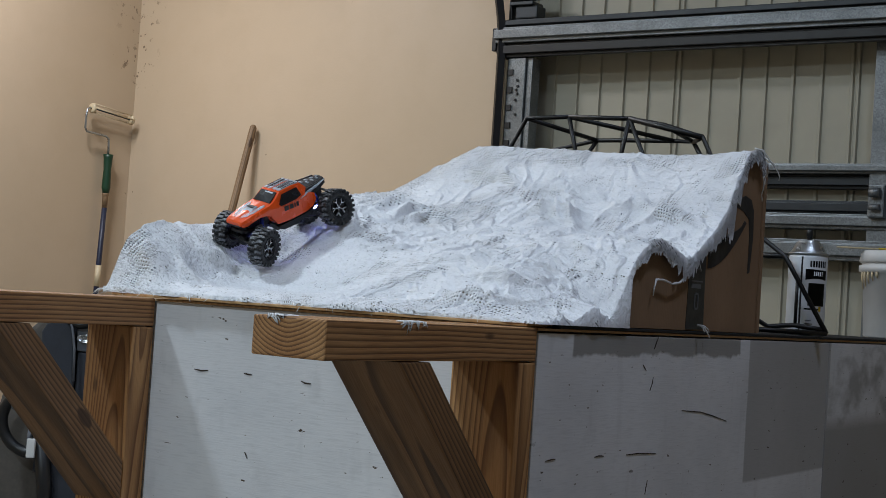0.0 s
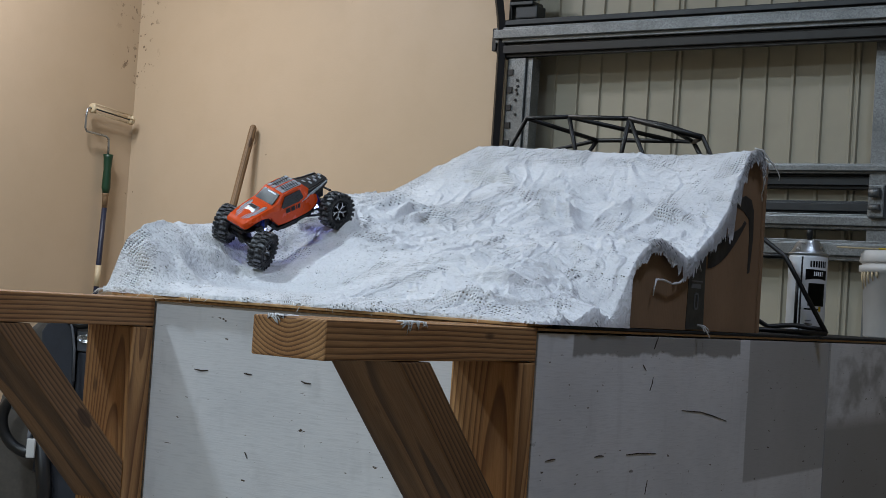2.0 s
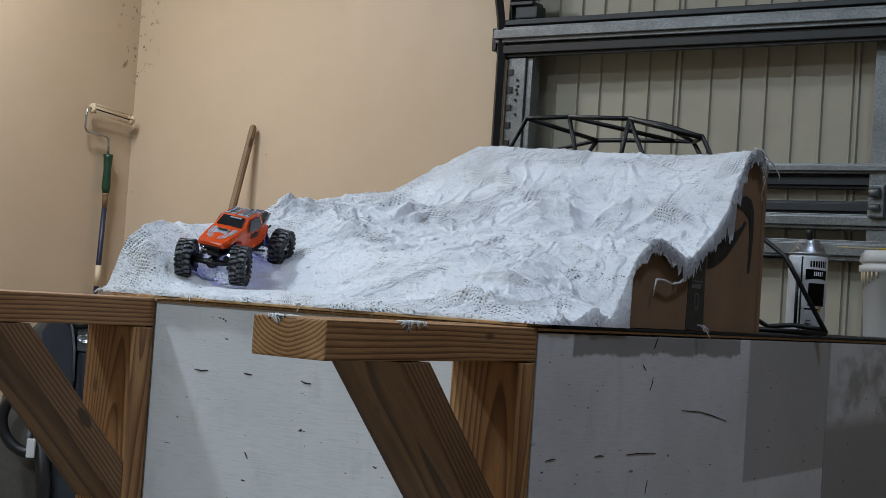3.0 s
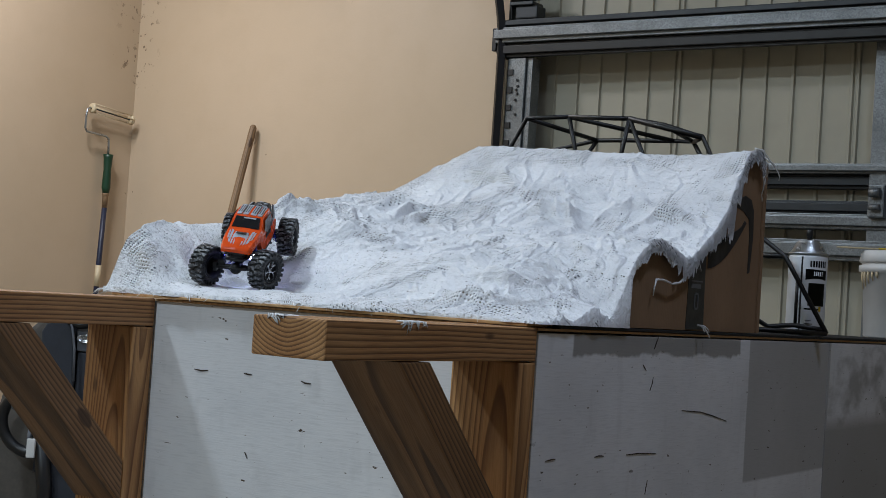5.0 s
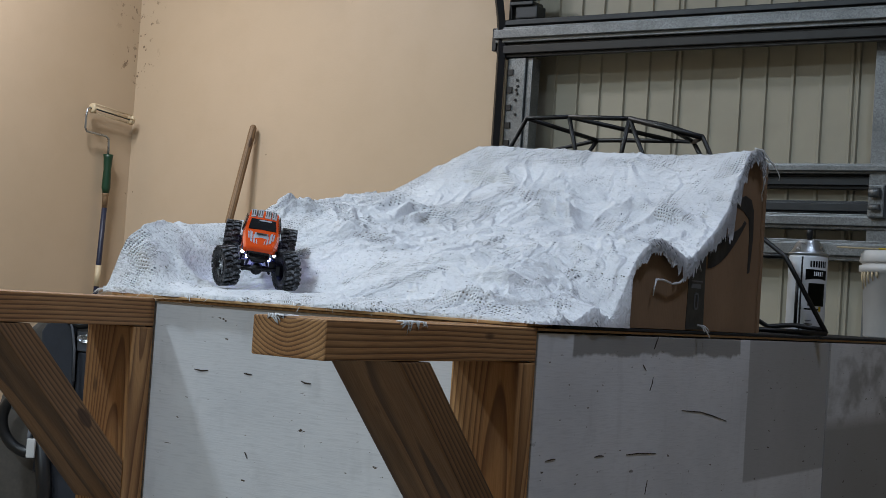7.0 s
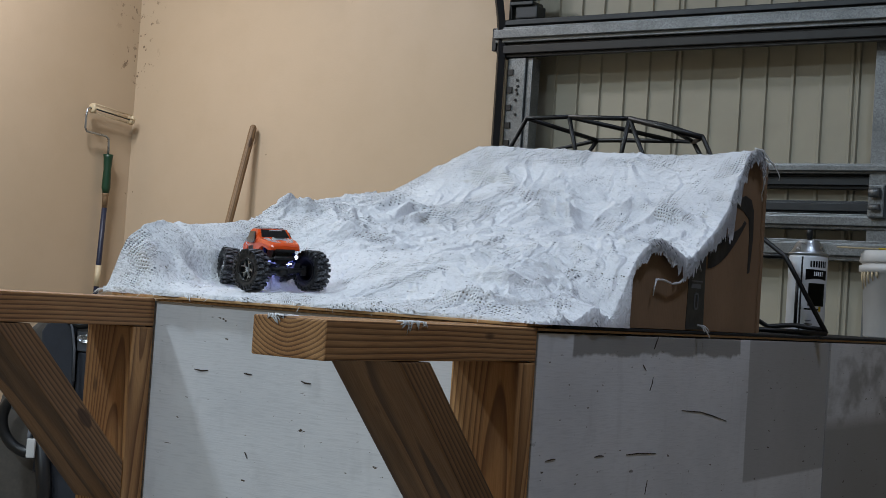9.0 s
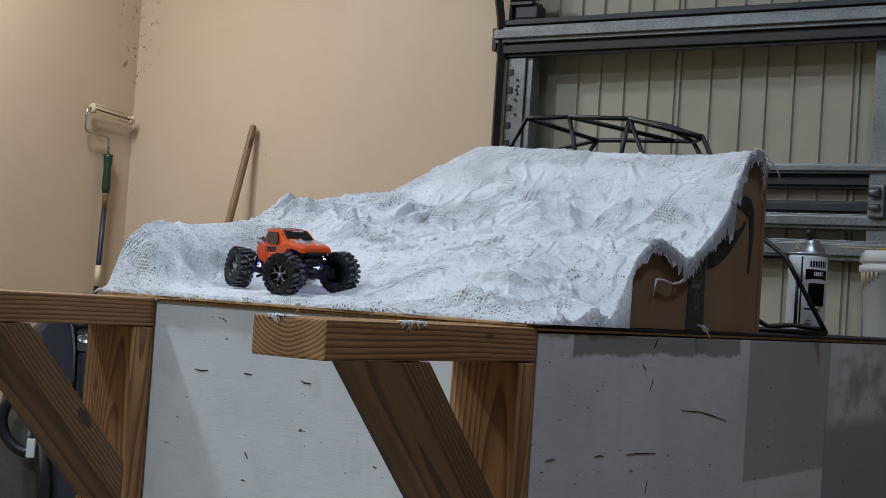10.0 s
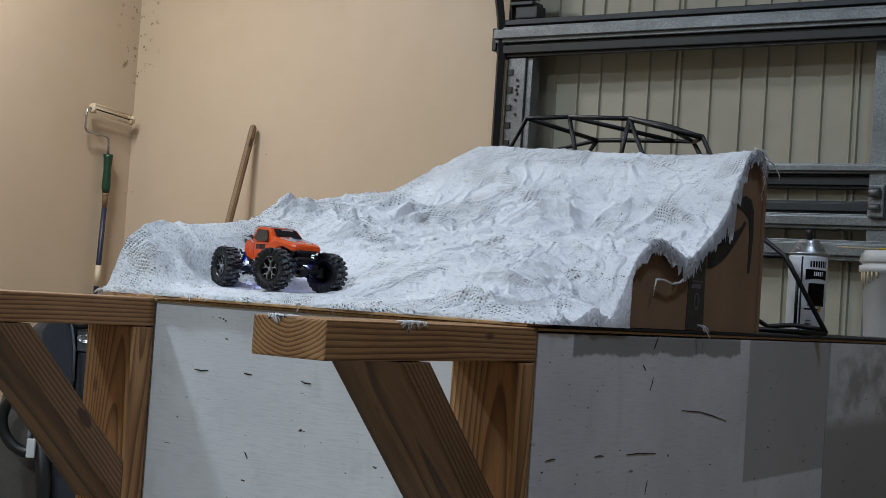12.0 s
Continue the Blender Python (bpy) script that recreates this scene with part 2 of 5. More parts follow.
M_PLY = wood_material("plywood_edge", srgb("cba678"), srgb("c0976a"), srgb("a87f52"), rings=(0, 1.0), spacing=0.011, warp=0.003)
M_HANDLE = wood_material("worn_ash_handle", srgb("94785a"), srgb("826648"), srgb("5a452f"), rings=(0.02, 0.0), spacing=0.004)
M_BLACK = plain("black_satin_paint", "0c0c0e", 0.45)
M_SCAR = plain("bare_dark_plywood_scar", "3a2d25", 0.8)
M_MAT = plain("black_rubber_mat", "0e0e10", 0.8)
M_PLASTIC = plain("black_moulded_plastic", "101114", 0.5)
M_DOOR = plain("cream_door_steel", "a29d8c", 0.5, 0.0, 12, 0.10)
M_DKSTEEL = plain("dark_grey_steel", "3a3d40", 0.45, 0.6)
M_CONC = plain("grey_concrete_floor", "77746d", 0.85, 0.0, 18, 0.3, 0.4)
M_CEIL = plain("white_ceiling_board", "c9c6bf", 0.8, 0.0, 10, 0.1)
M_ORANGE = plain("orange_polycarbonate", "e0501c", 0.22, 0.0, 60, 0.08, 0.02)
M_WINDOW = plain("smoked_window_film", "17191e", 0.18, 0.0, 60, 0.15, 0.02)
M_SILVER = plain("silver_grey_decal", "aeb4bd", 0.3, 0.1, 80, 0.1, 0.02)
M_DECAL = plain("black_decal", "1c1a1c", 0.62)
M_TAPE = plain("charcoal_tape", "141518", 0.4)
M_RIM = plain("black_bead_rim", "15161a", 0.35, 0.3)
M_BRIGHT = plain("machined_rim_face", "c8ccd2", 0.25, 0.8)
M_BLUE = plain("blue_anodised_metal", "2c3f9a", 0.3, 0.7)
M_SPRAYW = plain("white_printed_tin", "cfd3d8", 0.35, 0.1, 40, 0.08, 0.02)
M_CHROME = plain("bright_tinplate", "a9adb0", 0.3, 0.9)
M_TUB = plain("white_plastic_tub", "c9c9c8", 0.45, 0.0, 30, 0.08)
M_GREEN = plain("green_grip_plastic", "0f3a24", 0.45)
M_NAVY = plain("navy_pole_paint", "1d2238", 0.4)
M_CREAM = plain("cream_roller_plastic", "cbb998", 0.5)
M_YELLOW = plain("yellow_paint", "c9a92a", 0.5)
M_OLIVE = plain("dark_picture_print", "34372c", 0.5, 0, 120, 0.5)
M_STRAND = plain("white_gauze_thread", "d9dadb", 0.85)
M_TAUPE = plain("taupe_backdrop", "55504b", 0.9, 0.0, 150, 0.25, 0.3)
M_GREYP = plain("grey_moulded_plastic", "5b5f66", 0.45)
M_FABRIC = plain("dark_grey_fabric", "2c2f36", 0.9, 0.0, 200, 0.25, 0.3)
M_LED = glow("white_headlight", "dfe6ff", 9.0)
M_LEDB = glow("blue_rock_light", "8894ff", 18.0)


# ---- building helpers ----
def bm_box(bm, lo, hi, bevel=0.0, m=None):
    g = bmesh.new()
    bmesh.ops.create_cube(g, size=1.0)
    for v in g.verts:
        v.co = Vector([(lo[i] + hi[i]) / 2 + v.co[i] * (hi[i] - lo[i]) for i in range(3)])
    if bevel:
        bmesh.ops.bevel(g, geom=g.edges[:], offset=bevel, segments=2, affect="EDGES", profile=0.6)
    return merge(bm, g, m)


def merge(bm, g, m=None, slot=0):
    """Adds the bmesh g to bm, moved by m."""
    base = len(bm.verts)
    vs = [bm.verts.new((m @ v.co) if m else v.co) for v in g.verts]
    g.verts.index_update()
    for f in g.faces:
        try:
            nf = bm.faces.new([vs[v.index] for v in f.verts])
            nf.smooth, nf.material_index = f.smooth, slot or f.material_index
        except ValueError:
            pass
    g.free()
    return bm


def bm_tube(bm, pts, r, sides=10, closed=False, smooth=True, cap=True):
    """A round bar along the points; r is one radius or one for each point."""
    pts = [Vector(p) for p in pts]
    n = len(pts)
    rs = r if isinstance(r, (list, tuple)) else [r] * n
    rings, up = [], None
    for i, p in enumerate(pts):
        a = pts[(i - 1) % n] if (i > 0 or closed) else p
        b = pts[(i + 1) % n] if (i < n - 1 or closed) else p
        t = (b - a).normalized()
        if up is None:
            up = Vector((0, 0, 1)) if abs(t.z) < 0.9 else Vector((1, 0, 0))
        side = t.cross(up).normalized()
        up = side.cross(t).normalized()
        rings.append([bm.verts.new(p + rs[i] * (math.cos(2 * math.pi * k / sides) * side + math.sin(2 * math.pi * k / sides) * up)) for k in range(sides)])
    for i in range(n if closed else n - 1):
        a, b = rings[i], rings[(i + 1) % n]
        for k in range(sides):
            f = bm.faces.new((a[k], a[(k + 1) % sides], b[(k + 1) % sides], b[k]))
            f.smooth = smooth
    if cap and not closed:
        bm.faces.new(rings[0][::-1])
        bm.faces.new(rings[-1])
    return bm


def bm_lathe(bm, profile, sides=32, m=None, smooth=True, axis="Z"):
    """Turns (radius, height) pairs round an axis."""
    g = bmesh.new()
    rings = []
    for r, z in profile:
        if r < 1e-6:
            rings.append([g.verts.new((0, 0, z))])
        else:
            rings.append([g.verts.new((r * math.cos(2 * math.pi * k / sides), r * math.sin(2 * math.pi * k / sides), z)) for k in range(sides)])
    for a, b in zip(rings, rings[1:]):
        for k in range(sides):
            q = [a[k % len(a)], a[(k + 1) % len(a)], b[(k + 1) % len(b)], b[k % len(b)]]
            q = list(dict.fromkeys(q))
            if len(q) > 2:
                f = g.faces.new(q)
                f.smooth = smooth
    if axis == "X":
        bmesh.ops.rotate(g, verts=g.verts, matrix=Matrix.Rotation(radians(90), 3, "Y"))
    return merge(bm, g, m)


def bm_prism(bm, outline, a, b, bevel=0.0, axis="X", m=None):
    """Extrudes a closed outline of two coordinates between a and b along an axis."""
    g = bmesh.new()
    def at(p, t):
        return (t, p[0], p[1]) if axis == "X" else ((p[0], t, p[1]) if axis == "Y" else (p[0], p[1], t))
    v0, v1 = [g.verts.new(at(p, a)) for p in outline], [g.verts.new(at(p, b)) for p in outline]
    n = len(outline)
    for i in range(n):
        g.faces.new((v0[i], v0[(i + 1) % n], v1[(i + 1) % n], v1[i]))
    g.faces.new(v0[::-1])
    g.faces.new(v1)
    bmesh.ops.recalc_face_normals(g, faces=g.faces)
    if bevel:
        bmesh.ops.bevel(g, geom=g.edges[:], offset=bevel, segments=2, affect="EDGES", profile=0.6)
    return merge(bm, g, m)


def mesh_of(name, bm, *materials):
    bmesh.ops.recalc_face_normals(bm, faces=bm.faces)
    me = bpy.data.meshes.new(name)
    bm.to_mesh(me)
    bm.free()
    for m in materials:
        me.materials.append(m)
    return me


def part(name, bm, material, parent, label="", m=None):
    mats = material if isinstance(material, (list, tuple)) else [material]
    ob = new(name, mesh_of(name, bm, *mats))
    ob.parent = parent
    if m is not None:
        ob.matrix_basis = m
    return tagged(ob, label) if label else ob


def thing(name, m, label, category, group="", kind=""):
    ob = new(name)
    ob.empty_display_size = 0.05
    ob.matrix_basis = m
    return tagged(ob, label, category, group, kind)


def structure(name, bm, material, label):
    ob = new(name, mesh_of(name, bm, material))
    return tagged(ob, label, name.split("_")[0], kind="structure")


def box(lo, hi, bevel=0.0):
    return bm_box(bmesh.new(), lo, hi, bevel)


# ---- the room ----
DOOR_L, DOOR_R, DOOR_TOP = -1.30, 0.95, 2.6
structure("floor", box((WALL_X - 0.12, ROOM_Y - 0.12, -0.12), (ROOM_X + 0.12, WALL_Y + 0.5, 0)), M_CONC, "bare grey concrete workshop floor")
structure("ceiling", box((WALL_X - 0.12, ROOM_Y - 0.12, ROOM_Z), (ROOM_X + 0.12, WALL_Y + 0.5, ROOM_Z + 0.12)), M_CEIL, "plain white board ceiling over the workshop")
structure("wall_west", box((WALL_X - 0.12, ROOM_Y, 0), (WALL_X, WALL_Y + 0.12, ROOM_Z)), M_WALL, "beige painted wall with scuffs near the corner")
structure("wall_east", box((ROOM_X, ROOM_Y, 0), (ROOM_X + 0.12, WALL_Y + 0.5, ROOM_Z)), M_WALL, "beige painted workshop side wall")
structure("wall_south", box((WALL_X - 0.12, ROOM_Y - 0.12, 0), (ROOM_X + 0.12, ROOM_Y, ROOM_Z)), M_WALL, "beige painted workshop end wall")
bm = box((WALL_X, WALL_Y, 0), (DOOR_L, WALL_Y + 0.12, ROOM_Z))
bm_box(bm, (DOOR_R, WALL_Y, 0), (ROOM_X, WALL_Y + 0.12, ROOM_Z))
bm_box(bm, (DOOR_L, WALL_Y, DOOR_TOP), (DOOR_R, WALL_Y + 0.12, ROOM_Z))
structure("wall_north", bm, M_WALL, "beige painted wall beside the garage door opening")


# ---- the garage door ----
def garage_door():
    d = thing("door_1", pose(0, WALL_Y, 0), "closed cream ribbed steel garage door with struts", "garage door", kind="structure")
    # skin of ribbed sheet
    bm = bmesh.new()
    ribs = [-1.345, -1.268, -1.195, -1.122, -1.052, -0.977, -0.903, -0.826, -0.810, -0.721, -0.636, -0.566, -0.492, -0.416, -0.338, -0.322]
    ribs += [-0.25 + 0.078 * k for k in range(16)]
    pts = []
    for x in ribs:
        pts += [(x - 0.0060, 0.10), (x - 0.0030, 0.093), (x + 0.0030, 0.093), (x + 0.0060, 0.10)]
    lo = [bm.verts.new((px, py, 0.0)) for px, py in pts]
    hi = [bm.verts.new((px, py, DOOR_TOP)) for px, py in pts]
    for i in range(len(pts) - 1):
        bm.faces.new((lo[i], lo[i + 1], hi[i + 1], hi[i]))
    part("door_skin", bm, M_DOOR, d, "cream ribbed sheet steel")
    part("door_backing", box((DOOR_L - 0.05, 0.105, 0), (DOOR_R + 0.05, 0.125, DOOR_TOP)), M_DOOR, d)

    def channel(z0, z1, y0=0.02, y1=0.09, x0=DOOR_L + 0.02):
        h = z1 - z0
        o = [(y1, z0), (y0 + 0.012, z0), (y0 + 0.012, z0 + h * 0.2), (y0, z0 + h * 0.24), (y0, z0 + h * 0.8), (y0 + 0.012, z0 + h * 0.84), (y0 + 0.012, z1), (y1, z1)]
        return bm_prism(bmesh.new(), o, x0, DOOR_R, 0.0015, "X")
    part("strut", channel(T + 0.757, T + 0.800, -0.045, -0.004, -1.322), M_ZINC, d, "galvanised steel strut")
    for z0, z1 in ((0.40, 0.425), (0.262, 0.30), (0.185, 0.235), (-0.12, -0.08), (-0.45, -0.41)):
        part("strut", channel(T + z0, T + z1), M_ZINC, d, "galvanised steel strut")
    part("section_joint", channel(T + 0.717, T + 0.756, -0.030, -0.004, -1.318), M_BLACK, d, "black steel section joint")
    for z0, z1 in ((0.365, 0.400), (0.300, 0.335)):
        part("section_joint", channel(T + z0, T + z1, 0.05), M_DKSTEEL, d, "dark steel section joint")
    part("top_rail", channel(T + 0.801, T + 0.824, -0.030, -0.004, -1.322), M_DKSTEEL, d, "dark steel rail")
    # end stile with punched holes
    bm = bmesh.new()
    bm_box(bm, (-1.287, -0.012, 0.02), (-1.231, 0.013, T + 0.716), 0.002)
    bm_box(bm, (-1.229, -0.004, 0.02), (-1.212, 0.04, T + 0.716), 0.002)
    stile = part("end_stile", bm, M_ZINC, d, "galvanised end stile with punched slots")
    bm = bmesh.new()
    for i in range(9):
        z = T + 0.675 - 0.05 * i
        bm_box(bm, (-1.284, -0.0165, z - 0.008), (-1.268, -0.0125, z + 0.008))
    for z, x in ((0.652, -1.243), (0.635, -1.241), (0.625, -1.245), (0.614, -1.241), (0.596, -1.246), (0.555, -1.243)):
        bm_box(bm, (x - 0.013, -0.0165, T + z - 0.003), (x - 0.007, -0.0125, T + z + 0.003))
    part("punched_slots", bm, M_BLACK, stile, "dark punched slots")
    # middle stile
    part("middle_stile", box((-0.262, 0.035, 0.02), (-0.19, 0.09, T + 0.9), 0.002), M_ZINC, d, "speckled galvanised middle stile")
    # roller bracket on the stile
    bm = box((-0.252, 0.0, T + 0.29), (-0.212, 0.034, T + 0.37), 0.004)
    bm_tube(bm, [(-0.245, -0.012, T + 0.35), (-0.219, -0.012, T + 0.35)], 0.012)
    bm_tube(bm, [(-0.245, -0.012, T + 0.315), (-0.219, -0.012, T + 0.315)], 0.008)
    part("hinge", bm, M_ZINC, d, "galvanised hinge")
    # upper bracket, spring bar
    bm = box((-1.27, -0.02, T + 0.825), (-1.20, 0.03, T + 0.862), 0.004)
    bm_box(bm, (-1.285, -0.03, T + 0.862), (-1.21, 0.03, T + 0.872), 0.002)
    bm_box(bm, (-1.285, -0.03, T + 0.888), (-1.21, 0.03, T + 0.899), 0.002)
    part("corner_bracket", bm, M_DKSTEEL, d, "dark steel corner bracket")
    part("lock_bar", bm_tube(bmesh.new(), [(-1.29, -0.01, T + 0.882), (-1.09, -0.01, T + 0.882)], 0.006), M_BLACK, d, "black lock bar")
    return d


garage_door()


def door_track():
    d = thing("door_track", pose(DOOR_L, WALL_Y, 0), "black steel door track curving at the top", "door track", kind="structure")
    pts = [(-0.005, -0.025, 0.0), (-0.005, -0.025, T + 0.72)]
    pts += [(-0.005 - 0.035 * (i / 8) ** 2, -0.025 - 0.05 * (i / 8) ** 2, T + 0.72 + 0.30 * i / 8) for i in range(1, 9)]
    bm = bmesh.new()
    bm_tube(bm, pts, 0.014, 4, smooth=False)
    part("rail", bm, M_BLACK, d)
    part("jamb_lining", box((0.001, -0.006, 0), (0.010, 0.098, T + 1.6), 0.001), M_BLACK, d, "dark steel jamb lining")
    part("jamb_strip", box((0.0015, -0.013, 0), (0.0085, -0.0065, T + 0.712), 0.001), M_CREAM, d, "bare cream jamb strip")
    part("flag_plate", box((-0.035, -0.03, T + 0.735), (-0.022, -0.004, T + 0.80), 0.002), M_BLACK, d)
    return d


door_track()


# ---- the workbench ----
W, BEAM_L, LB, LH = 0.606, 0.387, 0.089, 0.038   # bench width, bracket reach, lumber section
BENCH_END = 1.75


SIDE_GOUGES = (((0.413, -0.106), (0.478, -0.11), (0.524, -0.117), (0.574, -0.126)), ((0.16, -0.156), (0.172, -0.155), (0.184, -0.156)), ((0.248, -0.158), (0.284, -0.158), (0.336, -0.161)), ((0.314, -0.059), (0.312, -0.067), (0.306, -0.077)), ((0.315, -0.195), (0.312, -0.204), (0.31, -0.213)), ((0.037, -0.154), (0.05, -0.153), (0.06, -0.153)), ((0.324, -0.005), (0.318, -0.012), (0.312, -0.022)), ((0.281, -0.043), (0.285, -0.046), (0.291, -0.05)))
END_GOUGES = (((-0.527, -0.091), (-0.515, -0.092), (-0.503, -0.091)), ((-0.439, -0.089), (-0.431, -0.09), (-0.425, -0.09)), ((-0.342, -0.091), (-0.335, -0.093), (-0.326, -0.093)), ((-0.428, -0.191), (-0.425, -0.195), (-0.423, -0.199)), ((-0.244, -0.114), (-0.237, -0.115), (-0.231, -0.115)))


def lumber(length, w=LB, h=LH, bevel=0.0022):
    """A sawn length of timber along local Y from 0, w wide in X from 0, h high in Z from 0, on which the rings centre."""
    return box((-w / 2, 0, -h / 2), (w / 2, length, h / 2), bevel)


def workbench():
    b = thing("workbench", pose(0, 0, 0), "workbench with white plywood panels and raw pine brackets", "workbench")
    part("end_panel", box((-W - 0.03, 0.003, 0.10), (-0.012, 0.015, T - 0.004), 0.001), M_PANEL, b, "scuffed white painted plywood panel")
    part("side_panel", box((-0.012, 0.003, 0.10), (0.0, 1.0195, T - 0.006), 0.0012), M_PATCHY, b, "white plywood panel with bare grey strips")
    part("side_panel", box((-0.012, 1.023, 0.10), (0.0, BENCH_END, T - 0.006), 0.0012), M_PATCHY, b, "greyish plywood panel with white paint smears")
    # black sheet added behind the open joint: stands in for the gap's shade
    part("joint_backing", box((-0.030, 0.98, 0.10), (-0.0125, 1.06, T - 0.006), 0.0), M_BLACK, b, "black sheet added to darken the panel joint")
    part("rear_panel", box((-W, 0.017, 0.10), (-W + 0.012, BENCH_END, T - 0.006), 0.001), M_PANEL, b)
    part("back_panel", box((-W + 0.013, BENCH_END - 0.012, 0.10), (-0.013, BENCH_END, T - 0.006), 0.001), M_PANEL, b)
    part("tabletop", box((-W, 0.0005, T - 0.0035), (0.0, BENCH_END, T - 0.0005), 0.0005), M_PLY, b, "thin plywood top")
    for x in (0.0, -W):
        part("beam", lumber(BEAM_L), M_WOOD, b, "raw pine bracket arm", pose(x - LB / 2, -BEAM_L, T - LH / 2 - 0.0005))
        # upright: wide face to the end, narrow face to the side
        post = lumber(T - LH - 0.002 - 0.02)
        part("post", post, M_POST, b, "raw pine bracket upright", Matrix.Translation((x - LB / 2, -LH / 2, 0.02)) @ pose(0, 0, 0, 90, 0, 0))
        # diagonal brace at 45 degrees, cut to fit under the arm and against the upright
        o = [(-0.269, 0), (-0.214, 0), (-LH - 0.001, -0.182), (-LH - 0.001, -0.239)]
        g = bm_prism(bmesh.new(), o, -LB / 2, LB / 2, 0.0018, "X")
        turn = Matrix.Translation((x - LB / 2, 0, T - LH - 0.0015))
        local = pose(0, 0, 0, -46, 0, 0)
        for v in g.verts:
            v.co = local.inverted() @ v.co
        part("brace", g, M_WOOD2, b, "darker pine diagonal brace", turn @ local)
    # gouges in the paint: along the side panel (y, z) and on the end panel (x, z)
    for pts in SIDE_GOUGES:
        r_ = [0.0003 + 0.0006 * math.sin(math.pi * (k + 0.5) / len(pts)) for k in range(len(pts))]
        part("gouge", bm_tube(bmesh.new(), [(0.0002, y, T + z) for y, z in pts], r_, 5), M_SCAR, b, "dark gouge in the paint")
    for pts in END_GOUGES:
        r_ = [0.0003 + 0.0009 * math.sin(math.pi * (k + 0.5) / len(pts)) for k in range(len(pts))]
        part("gouge", bm_tube(bmesh.new(), [(x, 0.0028, T + z) for x, z in pts], r_, 5), M_SCAR, b, "dark gouge in the paint")
    for y in (0.05, BENCH_END - 0.10):
        part("foot", box((-W + 0.02, y, 0), (-0.02, y + 0.09, 0.10), 0.003), M_WOOD, b)
    return b


workbench()
mat_ob = thing("bench_mat", pose(0, 0, T), "black rubber mat on the bench top", "mat")
part("mat_sheet", box((-W + 0.01, 0.05, 0.0), (0.0015, BENCH_END - 0.01, 0.004), 0.001), M_MAT, mat_ob)


# ---- the plaster course ----
HX = (-0.705, -0.655, -0.595, -0.50, -0.40, -0.26, -0.13, 0.0)
HY = (0.0, 0.035, 0.085, 0.13, 0.18, 0.24, 0.30, 0.345, 0.40, 0.46, 0.515, 0.565, 0.60, 0.64)
HZ = ((0.012, 0.012, 0.012, 0.010, 0.010, 0.010, 0.010, 0.006),
      (0.082, 0.055, 0.026, 0.017, 0.019, 0.018, 0.020, 0.008),
      (0.109, 0.085, 0.029, 0.018, 0.020, 0.029, 0.035, 0.012),
      (0.111, 0.093, 0.042, 0.019, 0.025, 0.055, 0.058, 0.018),
      (0.114, 0.098, 0.060, 0.044, 0.054, 0.080, 0.080, 0.022),
      (0.121, 0.108, 0.075, 0.087, 0.086, 0.098, 0.100, 0.094),
      (0.132, 0.130, 0.122, 0.117, 0.098, 0.116, 0.115, 0.120),
      (0.160, 0.154, 0.144, 0.127, 0.110, 0.126, 0.122, 0.112),
      (0.170, 0.164, 0.154, 0.138, 0.128, 0.138, 0.126, 0.101),
      (0.178, 0.173, 0.168, 0.156, 0.156, 0.155, 0.139, 0.132),
      (0.188, 0.185, 0.183, 0.178, 0.190, 0.188, 0.180, 0.172),
      (0.198, 0.196, 0.199, 0.204, 0.226, 0.229, 0.224, 0.233),
      (0.203, 0.204, 0.226, 0.252, 0.257, 0.257, 0.254, 0.272),
      (0.206, 0.210, 0.253, 0.290, 0.286, 0.281, 0.276, 0.281))


def hermite(ts, vs, t):
    """A smooth curve through the values vs at the places ts."""
    t = min(max(t, ts[0]), ts[-1])
    i = max(k for k in range(len(ts) - 1) if ts[k] <= t)
    h = ts[i + 1] - ts[i]
    u = (t - ts[i]) / h

    def slope(k):
        a, b = max(k - 1, 0), min(k + 1, len(ts) - 1)
        return (vs[b] - vs[a]) / (ts[b] - ts[a])
    m0, m1 = slope(i) * h * 0.8, slope(i + 1) * h * 0.8
    return ((2 * u - 3) * u * u + 1) * vs[i] + ((u - 2) * u + 1) * u * m0 + (3 - 2 * u) * u * u * vs[i + 1] + (u - 1) * u * u * m1


def ground(x, y):
    """Height of the plaster's main form over the bench top."""
    return hermite(HY, [hermite(HX, row, x) for row in HZ], y)


# tucks where the wet cloth folded over: x, y, direction, half length, height
TUCKS = ((-0.551, 0.472, 20, 0.030, 0.014), (-0.515, 0.458, 65, 0.028, 0.010), (-0.475, 0.441, 40, 0.025, 0.008),
         (-0.270, 0.465, 10, 0.032, 0.012), (-0.229, 0.462, -30, 0.018, 0.012), (-0.147, 0.503, 15, 0.045, 0.008),
         (-0.080, 0.491, 10, 0.040, 0.010), (-0.410, 0.571, -20, 0.035, 0.007), (-0.129, 0.116, 5, 0.040, 0.008),
         (-0.116, 0.046, 3, 0.060, 0.007), (-0.389, 0.254, 35, 0.028, 0.006), (-0.610, 0.122, 40, 0.026, 0.012),
         (-0.663, 0.024, -30, 0.022, 0.012), (-0.606, 0.056, 0, 0.030, 0.007), (-0.684, 0.359, 60, 0.018, 0.012),
         (-0.643, 0.353, 30, 0.026, 0.010), (-0.300, 0.530, 0, 0.060, 0.006))
TUCKS = [(Vector((x, y)), math.cos(radians(a)), math.sin(radians(a)), ln, h) for x, y, a, ln, h in TUCKS]


